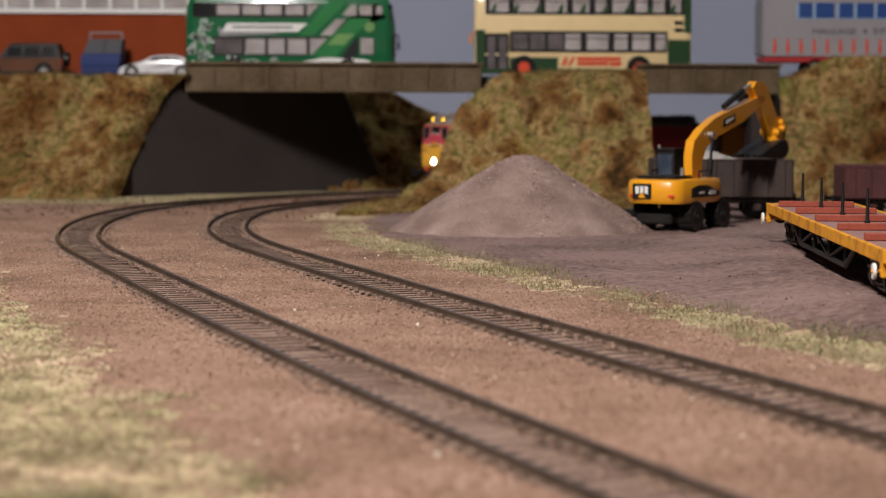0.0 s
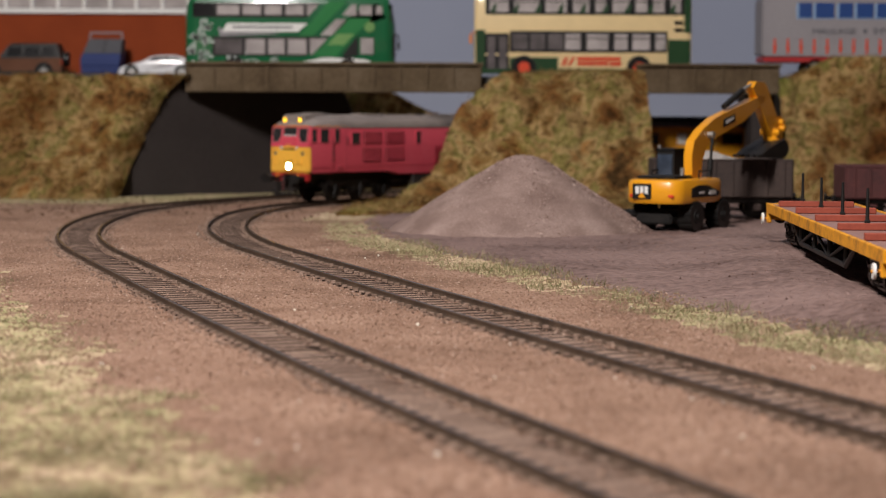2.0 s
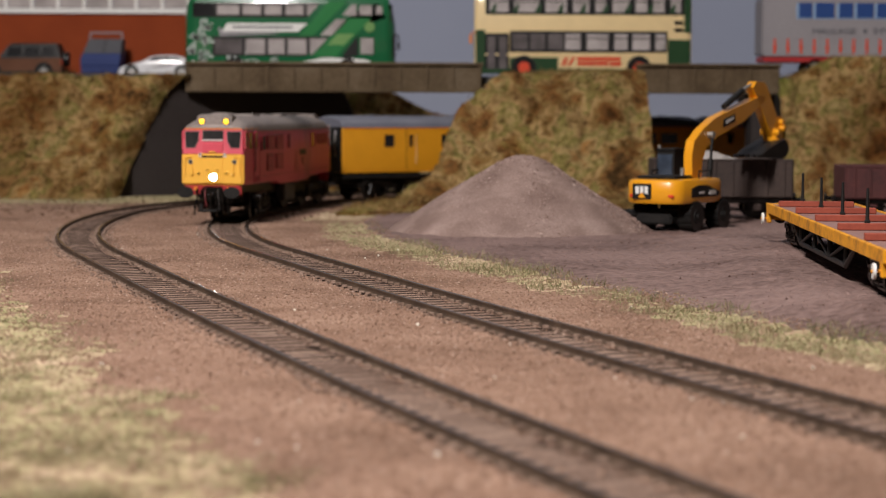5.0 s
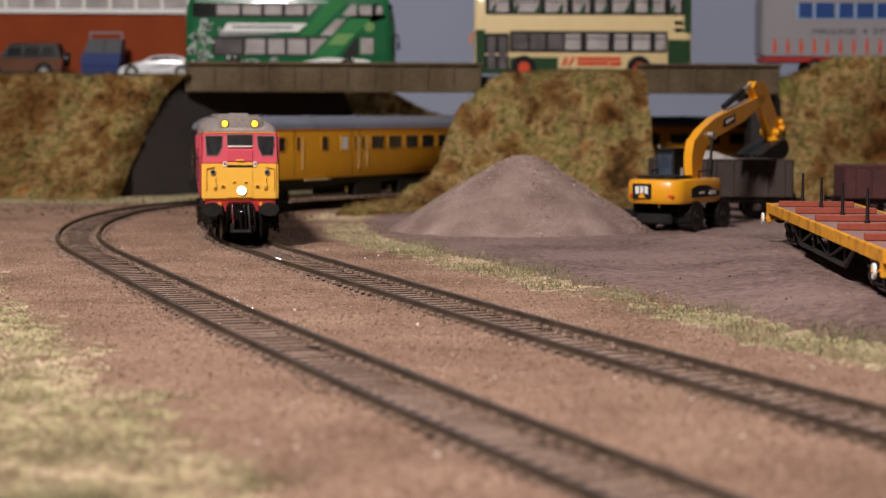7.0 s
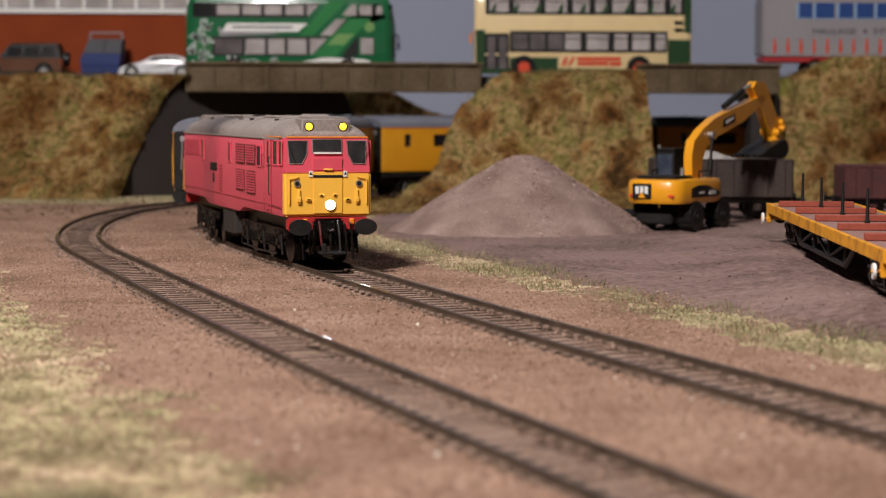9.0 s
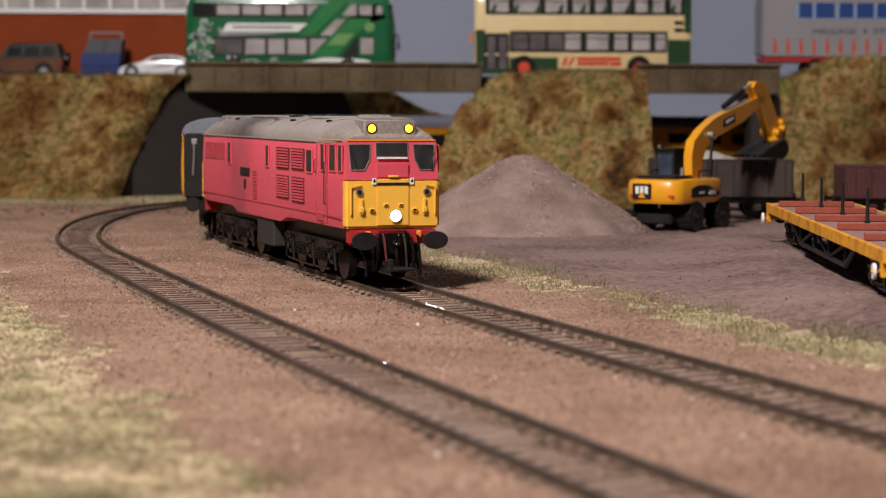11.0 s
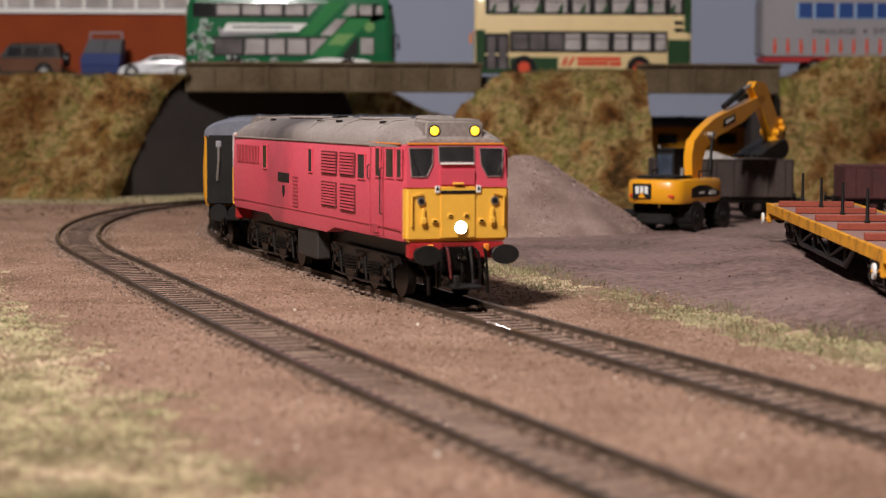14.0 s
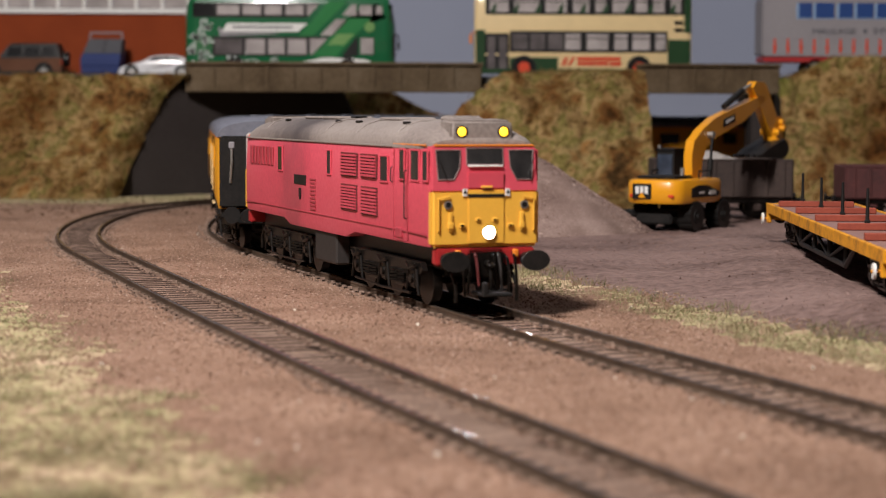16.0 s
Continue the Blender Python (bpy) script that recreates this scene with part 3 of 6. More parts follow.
# ---------------------------------------------------------------- rolling stock; x forward from the front face, y to its left, z up from the rail
def wheelset_bogie(parent, x, wheelbase, axles, mat, frame_z=8.5, half=11.5, wheel_r=6.6):
    """A bogie as one part under its vehicle, with its side frames, axleboxes and wheels as sub-parts."""
    b = part("bogie", Mesh().box(-wheelbase / 2 - 7, wheelbase / 2 + 7, -6.5, 6.5, frame_z - 1.5, frame_z + 3.5, 0.6), mat, parent, at=mm(x, 0, 0))
    for side in (-1, 1):
        f = Mesh()
        y = half * side
        pts = [(-wheelbase / 2 - 8, frame_z + 0.5), (-wheelbase / 2 - 6, frame_z + 2.6), (wheelbase / 2 + 6, frame_z + 2.6), (wheelbase / 2 + 8, frame_z + 0.5), (wheelbase / 2 + 5, frame_z - 1), (wheelbase / 4, frame_z - 1.4), (0, frame_z - 2.6), (-wheelbase / 4, frame_z - 1.4), (-wheelbase / 2 - 5, frame_z - 1)]
        f.slab(pts, "y", y - 0.8, y + 0.8)
        for i in range(axles):
            ax = -wheelbase / 2 + wheelbase * i / (axles - 1)
            f.box(ax - 2.2, ax + 2.2, y - 1.2, y + 1.2 + 0.5 * side, frame_z - 4.8, frame_z + 0.6, 0.5)
            f.rod((ax, y, frame_z - 2.2), (ax, y + 1.9 * side, frame_z - 2.2), 1.3, n=10)
        for i in range(axles - 1):
            ax = -wheelbase / 2 + wheelbase * (i + 0.5) / (axles - 1)
            for k in (-3.5, 3.5):
                for q in range(4):
                    f.rod((ax + k, y + 0.9 * side, frame_z - 4 + q), (ax + k, y + 0.9 * side, frame_z - 3.4 + q), 1.5, n=8)
            f.box(ax - 6, ax + 6, y - 0.5, y + 0.9, frame_z - 5.2, frame_z - 4.2, 0.2)
        for i in range(axles):
            ax = -wheelbase / 2 + wheelbase * i / (axles - 1)
            for k in (-5.4, 5.4):
                f.rod((ax + k, y + 1.0 * side, 3.2), (ax + k * 0.6, y + 1.0 * side, frame_z + 1), 0.45, n=6)
            f.pipe([(ax - 4, y + 1.6 * side, frame_z + 1.8), (ax, y + 1.9 * side, frame_z + 0.6), (ax + 4, y + 1.6 * side, frame_z + 1.8)], 0.55)
        f.pipe([(-wheelbase / 2, y + 1.7 * side, 3.4), (0, y + 1.7 * side, 2.9), (wheelbase / 2, y + 1.7 * side, 3.4)], 0.35)
        part("side_frame", f, mat, b)
    for i in range(axles):
        ax = -wheelbase / 2 + wheelbase * i / (axles - 1)
        w = Mesh().rod((0, -9, wheel_r), (0, 9, wheel_r), 1.0, n=8)
        for side in (-1, 1):
            w.rod((0, 7.0 * side, wheel_r), (0, 9.6 * side, wheel_r), wheel_r, n=24)
        part("wheelset", w, SOOT, b, at=mm(ax, 0, 0.02))
    return b


def loco_roof_ring(x, half, zc, zt):
    """The roof's cross-section: from the cantrail up over a flattened arch."""
    ring = []
    for i in range(15):
        a = math.pi * i / 14
        ring.append((x, half * math.cos(a) * (0.86 + 0.14 * abs(math.cos(a))), zc + (zt - zc) * math.sin(a) ** 0.8))
    return ring + [(x, -half, zc - 0.6), (x, half, zc - 0.6)]


def cab_end(loco, flip):
    """One cab front; flip = -1 turns it to the far end."""
    e = part("cab_front", Mesh().loft([[(-3.2, -15.5, 32.4), (-3.2, 15.5, 32.4), (-4.6, 15.1, 44.2), (-4.6, -15.1, 44.2)],
                                      [(-0.3, -14.9, 32.4), (-0.3, 14.9, 32.4), (-1.5, 14.5, 44.2), (-1.5, -14.5, 44.2)]]), CRIMSON, loco, at=mm(0, 0, 0) if flip > 0 else mm(-215, 0, 0, 0, 0, 180))
    y = Mesh().box(-3.4, 0, -15.4, 15.4, 17.2, 32.8, 0.9, 3)
    part("front_panel", y, LOCOYELLOW, e, "warm yellow warning panel")
    part("gangway_door", Mesh().box(-0.6, 0.34, -5.2, 5.2, 18.2, 32.6, 0.22, 2), LOCOYELLOW, e)
    part("upper_door", Mesh().box(-1.5, 0.0, -5.2, 5.2, 32.9, 37.4, 0.25, 2), CRIMSON, e)
    part("door_band", Mesh().box(0.2, 0.5, -5.2, 5.2, 30.6, 31.5, 0.05), BLACK, e)
    part("grab_rail", Mesh().box(0.0, 0.9, -1.6, 1.6, 33.1, 33.7, 0.15), LOCOYELLOW, e)
    part("wiper_rail", Mesh().box(-1.2, -0.2, -4.9, 4.9, 38.7, 39.2, 0.1), WHITE, e)
    for s in (-1, 1):
        win = [(s * 6.9, 43.2), (s * 13.9, 43.2), (s * 13.4, 35.3), (s * 9.0, 35.3), (s * 7.2, 38.6)]
        if s < 0:
            win = win[::-1]
        k = lambda z: -0.3 - 1.2 * (z - 32.4) / 11.8
        pane = Mesh().loft([[(k(z) - 0.9, u, z) for u, z in win], [(k(z) + 0.12, u, z) for u, z in win]])
        part("windscreen", pane, CABPANE, e)
        rim = Mesh()
        for i in range(5):
            (u, z), (u2, z2) = win[i], win[(i + 1) % 5]
            rim.rod((k(z) + 0.1, u, z), (k(z2) + 0.1, u2, z2), 0.19, n=6).ball((k(z) + 0.1, u, z), 0.19, 6)
        part("window_rim", rim, RIMGREY, e, "grey worn window rim")
        part("wiper", Mesh().rod((0.1, s * 13.6, 41), (0.5, s * 11.8, 36.4), 0.16, n=5), BLACK, e)
        lamp = Mesh().rod((-0.3, s * 10.9, 28.6), (0.5, s * 10.9, 28.6), 1.15, n=16)
        part("lamp_socket", lamp, STEEL, e)
        part("socket_hole", Mesh().rod((0.3, s * 10.9, 28.6), (0.62, s * 10.9, 28.6), 0.75, n=14), BLACK, e)
        h = Mesh().pipe([(0.0, s * 13.6, 30.2), (0.5, s * 13.6, 30.2), (0.5, s * 13.6, 21.6), (0, s * 13.6, 21.6)], 0.22)
        h.pipe([(0.5, s * 13.6, 30.2), (0.5, s * 10.4, 30.9)], 0.22)
        part("handrail", h, LOCOYELLOW, e)
        part("hose_box", Mesh().box(-0.1, 0.7, s * 10.2 - 0.45, s * 10.2 + 0.45, 21.6, 26.6, 0.15).box(-0.1, 1.0, s * 10.2 - 0.7, s * 10.2 + 0.7, 22.2, 24.0, 0.2), LOCOYELLOW, e)
        part("jumper", Mesh().box(0.0, 0.75, s * 6.9 - 0.85, s * 6.9 + 0.85, 22.5, 23.6, 0.2), LOCOYELLOW, e)
        part("lamp_bracket", Mesh().box(0.2, 0.8, s * 2.4 - 0.75, s * 2.4 + 0.75, 24.1, 25.1, 0.2), LOCOYELLOW, e)
        part("bracket_slot", Mesh().box(0.7, 0.86, s * 2.4 - 0.4, s * 2.4 + 0.4, 24.35, 24.8), SOOT, e, smooth=0)
        part("jumper_slot", Mesh().box(0.6, 0.8, s * 6.9 - 0.5, s * 6.9 + 0.5, 22.8, 23.3), SOOT, e, smooth=0)
        part("warning_plate", Mesh().box(-0.1, 0.42, s * 6.1 - 0.62, s * 6.1 + 0.62, 30.9, 32.9, 0.04), WHITE, e)
        part("warning_mark", Mesh().slab([(s * 6.1 - 0.55, 31.6), (s * 6.1 + 0.55, 31.6), (s * 6.1, 32.8)], "x", 0.40, 0.47), BLACK, e)
        bf = Mesh().rod((-1, s * 11.4, 14), (3.2, s * 11.4, 14), 1.7, n=14).rod((3, s * 11.4, 14), (7.2, s * 11.4, 14), 1.05, n=12)
        part("buffer_shank", bf, SOOT, e)
        oval = Mesh().rod((7, s * 11.4, 14), (8.1, s * 11.4, 14), 3.0, n=24)
        oval.bent(lambda c: Vector((c.x, s * 11.4 + (c.y - s * 11.4) * 1.32, 14 + (c.z - 14) * 0.92)))
        part("buffer_head", oval, BLACK, e, "black oval buffer head")
        part("steam_hose", Mesh().pipe([(0.5, s * 5.2, 15), (2.2, s * 5.4, 14.2), (2.9, s * 5.6, 11), (2.6, s * 5.8, 7.5), (1.8, s * 5.8, 5.0)], 0.42), SOOT, e)
        part("orange_cock", Mesh().box(0.3, 1.6, s * 8.2 - 0.8, s * 8.2 + 0.8, 14.5, 16.6, 0.3), ORANGE, e)
        part("guard_iron", Mesh().pipe([(-3, s * 8.7, 10), (0.5, s * 8.7, 7), (0.8, s * 8.7, 2.5)], 0.5), SOOT, e)
    mid = [(-5.2, 43.7), (5.2, 43.7), (5.2, 39.3), (-5.2, 39.3)]
    k = lambda z: -0.3 - 1.2 * (z - 32.4) / 11.8
    part("centre_window", Mesh().loft([[(k(z) - 0.9, u, z) for u, z in mid], [(k(z) + 0.12, u, z) for u, z in mid]]), CABPANE, e)
    rim = Mesh()
    for i in range(4):
        (u, z), (u2, z2) = mid[i], mid[(i + 1) % 4]
        rim.rod((k(z) + 0.1, u, z), (k(z2) + 0.1, u2, z2), 0.19, n=6).ball((k(z) + 0.1, u, z), 0.19, 6)
    part("window_rim", rim, RIMGREY, e)
    part("brow_line", Mesh().box(-2.4, -1.25, -14.2, 14.2, 44.2, 44.7, 0.08), ORANGE, e, "thin orange line over the windscreens")
    part("headlamp", Mesh().rod((-0.2, 0.6, 21.2), (1.0, 0.6, 21.2), 1.8, n=20), STEEL, e)
    part("headlamp_lens", Mesh().rod((0.98, 0.6, 21.2), (1.06, 0.6, 21.2), 1.6, n=20), HEADLAMP if flip > 0 else DARKGLASS, e)
    part("buffer_beam", Mesh().box(-3.5, 0.1, -14.2, 14.2, 12.4, 17.0, 0.5, 2), BUFFERRED, e, "red buffer beam")
    part("skirt", Mesh().box(-6, 0.9, -5.5, 5.5, 8.8, 16.6, 0.8, 2), SOOT, e)
    cp = Mesh().rod((0, 0, 12.8), (3.2, 0, 12.8), 1.0, n=10).pipe([(3, -0.7, 13), (4.4, -0.7, 12.4), (4.4, 0.7, 12.4), (3, 0.7, 13)], 0.45)
    cp.pipe([(3.6, 0, 12.2), (4.2, 0, 9), (3.6, 0.3, 6)], 0.55)
    part("screw_coupling", cp, SOOT, e)
    for yy, mat, low in ((-3.4, DARKRED, 7), (3.2, TANK, 4.6), (7.6, SOOT, 3.4), (-7.4, SOOT, 4.2), (1.6, SOOT, 3.2)):
        part("brake_pipe", Mesh().pipe([(0.4, yy, 15.6), (1.6, yy, 14.8), (2.3, yy + 0.3, 11), (2.0, yy + 0.8, low)], 0.4), mat, e)
    part("tension_hook", Mesh().box(0, 9.5, -4.2, 4.2, 4.6, 5.6, 0.3).box(8, 9.5, -4.2, -2.6, 5, 8.5, 0.3), BLACK, e)
    box = Mesh().loft([[(-12, -9.3, 44.2), (-12, 9.3, 44.2), (-14, 8.4, 51.6), (-14, -8.4, 51.6)], [(-2.6, -9.2, 44.6), (-2.6, 9.2, 44.6), (-3.4, 8.6, 51.2), (-3.4, -8.6, 51.2)]])
    bmesh.ops.bevel(box.bm, geom=list(box.bm.edges), offset=0.8, segments=3, affect="EDGES")
    part("headcode_box", box, ROOFGREY, e)
    for s in (-1, 1):
        part("code_lamp_rim", Mesh().rod((-3.6, s * 6.0, 48.1), (-2.75, s * 6.0, 48.1), 1.65, n=20), SOOT, e)
        part("code_lamp", Mesh().ball((-2.9, s * 6.0, 48.1), 1.35, 14).bent(lambda c: Vector((-2.9 + (c.x + 2.9) * 0.35, c.y, c.z))), CODELAMP if flip > 0 else DARKGLASS, e)
    return e


def locomotive():
    loco = thing("diesel_locomotive", "faded crimson model diesel locomotive with yellow cab front and lit headlamp", "locomotive")
    w = 15.8

    def ring(x, half, z0):
        return [(x, -half + 0.5, z0), (x, half - 0.5, z0), (x, half, z0 + 2), (x, half + 0.15, 30), (x, half - 0.35, 43.4), (x, half - 0.9, 44.3), (x, -half + 0.9, 44.3), (x, -half + 0.35, 43.4), (x, -half - 0.15, 30), (x, -half, z0 + 2)]
    body = Mesh().loft([ring(-206.2, 15.2, 17.2), ring(-203, 15.5, 17.2), ring(-180, w, 17.2), ring(-152, w, 17.2), ring(-144, w, 15.2), ring(-79, w, 15.2), ring(-70, w, 17.2), ring(-28, w, 17.2), ring(-5, 15.5, 17.2), ring(-1.8, 15.2, 17.2)])
    part("body_shell", body, SHELLRED, loco, "faded crimson body shell")
    rr = [(-205, 14.2, 43.9, 46.5), (-203, 14.9, 43.9, 48.6), (-197, 15.4, 43.9, 50.4), (-180, 15.6, 43.9, 51.2), (-100, 15.6, 43.9, 51.2), (-28, 15.6, 43.9, 51.2), (-11, 15.4, 44.0, 50.4), (-5, 14.9, 44.1, 48.6), (-2.6, 14.4, 44.2, 46.4)]
    roof = part("roof", Mesh().loft([loco_roof_ring(*q) for q in rr]), LOCOROOF, loco, "weathered grey roof", smooth=50)
    for x in (-150, -128, -66):
        part("roof_hatch", Mesh().box(x - 9, x + 9, -6, 6, 50.6, 51.7, 0.4), ROOFGREY, roof)
    for x in (-170, -108, -86, -40):
        part("lifting_ring", Mesh().box(x - 2.2, x + 2.2, -9.5, -8.4, 49.6, 50.6, 0.2), SOOT, roof)
    part("exhaust_port", Mesh().box(-118, -112, -2, 2, 50.9, 51.9, 0.3), SOOT, roof)
    v = Mesh().box(-25, -14, -4.2, 4.2, 51, 52.0, 0.3)
    for i in range(7):
        v.box(-24.4 + 1.5 * i, -23.6 + 1.5 * i, -3.6, 3.6, 51.9, 52.35, 0.1)
    part("cab_vent", v, ROOFGREY, roof)
    for s in (-1, 1):
        for x in (-179, -104.5, -70, -33):
            part("roof_seam", Mesh().pipe([(x, s * 15.4, 44.4), (x, s * 14.2, 47.4), (x, s * 11.4, 49.6), (x, s * 7.5, 50.8), (x, 0, 51.25)], 0.16, 4), ROOFGREY, roof)
        y = s * 15.95
        part("gutter", Mesh().box(-204, -33, s * 15.5 - 0.35, s * 15.5 + 0.35, 43.4, 44.0, 0.12), ROOFGREY, loco)
        part("cab_gutter", Mesh().box(-33, -5, s * 15.3 - 0.2, s * 15.3 + 0.2, 44.2, 44.6, 0.08), ORANGE, loco, "thin orange line over the cab")
        # two pairs of louvred grilles by the engine room
        for x0, x1, z0, z1, n in ((-82, -65.2, 33.7, 41, 7), (-61.8, -46, 33.9, 41, 7), (-82, -65.2, 23.6, 31.4, 8), (-61.2, -45.4, 23.0, 31.4, 8)):
            # the dark red backing paints the shade in the gaps between slats
            g = part("grille", Mesh().box(x0, x1, y - 0.2, y + 0.2, z0, z1, 0.1), DARKRED, loco)
            for i in range(n):
                z = z0 + 0.5 + (z1 - z0 - 0.6) * i / n
                part("slat", Mesh().box(x0 + 0.7, x1 - 0.7, y - 0.4, y + 0.18 + 0.42 * s if s > 0 else y + 0.4, z, z + 0.55, 0) if s > 0 else Mesh().box(x0 + 0.7, x1 - 0.7, y - 0.62, y + 0.2, z, z + 0.55, 0), CRIMSON, g, smooth=0)
        for x0, x1, z0, z1, mat in ((-97.6, -93.2, 33.6, 41.2, TANK), (-43, -35.8, 33.4, 40.8, TANK), (-25.6, -21.2, 34.6, 43.0, CABPANE), (-16.8, -9.6, 34.6, 43.0, CABPANE), (-6.9, -2.6, 34.8, 43.0, CABPANE), (-158, -152, 33.0, 41.4, DARKGLASS)):
            yy = y if x0 < -20 else s * 15.62
            part("side_window", Mesh().box(x0, x1, yy - 0.5, yy + 0.12, z0, z1, 0.3, 2) if s > 0 else Mesh().box(x0, x1, yy - 0.12, yy + 0.5, z0, z1, 0.3, 2), mat, loco)
            rim = Mesh()
            for a, b in (((x0, z0), (x1, z0)), ((x1, z0), (x1, z1)), ((x1, z1), (x0, z1)), ((x0, z1), (x0, z0))):
                rim.rod((a[0], yy, a[1]), (b[0], yy, b[1]), 0.3, n=6)
            part("window_rim", rim, CRIMSON, loco)
        for i in range(7):
            x = -197 + 4.9 * i
            part("vent_louvre", Mesh().box(x, x + 3.2, y - 0.25, y + 0.25, 34.4, 41.0, 0.3), SHADECRIMSON, loco)
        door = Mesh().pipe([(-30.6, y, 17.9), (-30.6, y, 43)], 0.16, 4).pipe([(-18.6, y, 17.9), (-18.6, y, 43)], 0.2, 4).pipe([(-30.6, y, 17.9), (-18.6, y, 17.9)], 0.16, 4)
        part("cab_door_edge", door, SHADECRIMSON, loco)
        part("grab_handle", Mesh().pipe([(-19.4, y, 24), (-19.4, y + 0.7 * s, 24.3), (-19.4, y + 0.7 * s, 37), (-19.4, y, 37.3)], 0.2), TANK, loco)
        part("grab_handle", Mesh().pipe([(-31.6, y, 33.6), (-31.6, y + 0.6 * s, 34), (-31.6, y + 0.6 * s, 37.5), (-31.6, y, 38)], 0.18), TANK, loco)
        part("footstep", Mesh().box(-28.4, -23.4, y - 0.3, y + 0.35, 18.4, 21.2, 0.2), SHADECRIMSON, loco)
        part("nameplate", Mesh().box(-136.5, -122, y - 0.2, y + 0.25, 29.2, 32.4, 0.1), BLACK, loco, "small black nameplate with no readable words")
        part("crest", Mesh().slab([(-130.6, 28.0), (-128, 28.0), (-128, 25.4), (-129.3, 24.2), (-130.6, 25.4)], "y", y - 0.2, y + 0.22), BLACK, loco)
        lad = Mesh()
        for i in range(9):
            lad.box(-117, -110.5, y - 0.2, y + 0.3, 21.6 + 1.2 * i, 22.1 + 1.2 * i)
        part("access_louvre", lad, SHADECRIMSON, loco, smooth=0)
        part("tank", Mesh().box(-116, -92, s * 12.2 - 2.4, s * 12.2 + 2.4, 5.4, 15.4, 0.6), TANK, loco, "grey-brown battery box")
        part("sill_line", Mesh().box(-205, -3, y - 0.12, y + 0.1, 20.4, 20.65), SHADECRIMSON, loco, smooth=0)
    part("chassis", Mesh().box(-200, -8, -10, 10, 10.5, 17.4, 0.8), SOOT, loco)
    # the shell is drawn on a 206 mm plan; the model is 213 mm over its cabs
    done = set()
    for ob in [q for q in loco.children_recursive if q.type == "MESH"]:
        if ob.data.name not in done:
            done.add(ob.data.name)
            for v in ob.data.vertices:
                v.co.x *= 1.034
    bogies = [wheelset_bogie(loco, -48.0, 54, 3, SOOT, 9.6, 12.6), wheelset_bogie(loco, -164.0, 54, 3, SOOT, 9.6, 12.6)]
    cab_end(loco, 1)
    cab_end(loco, -1)
    return loco, bogies


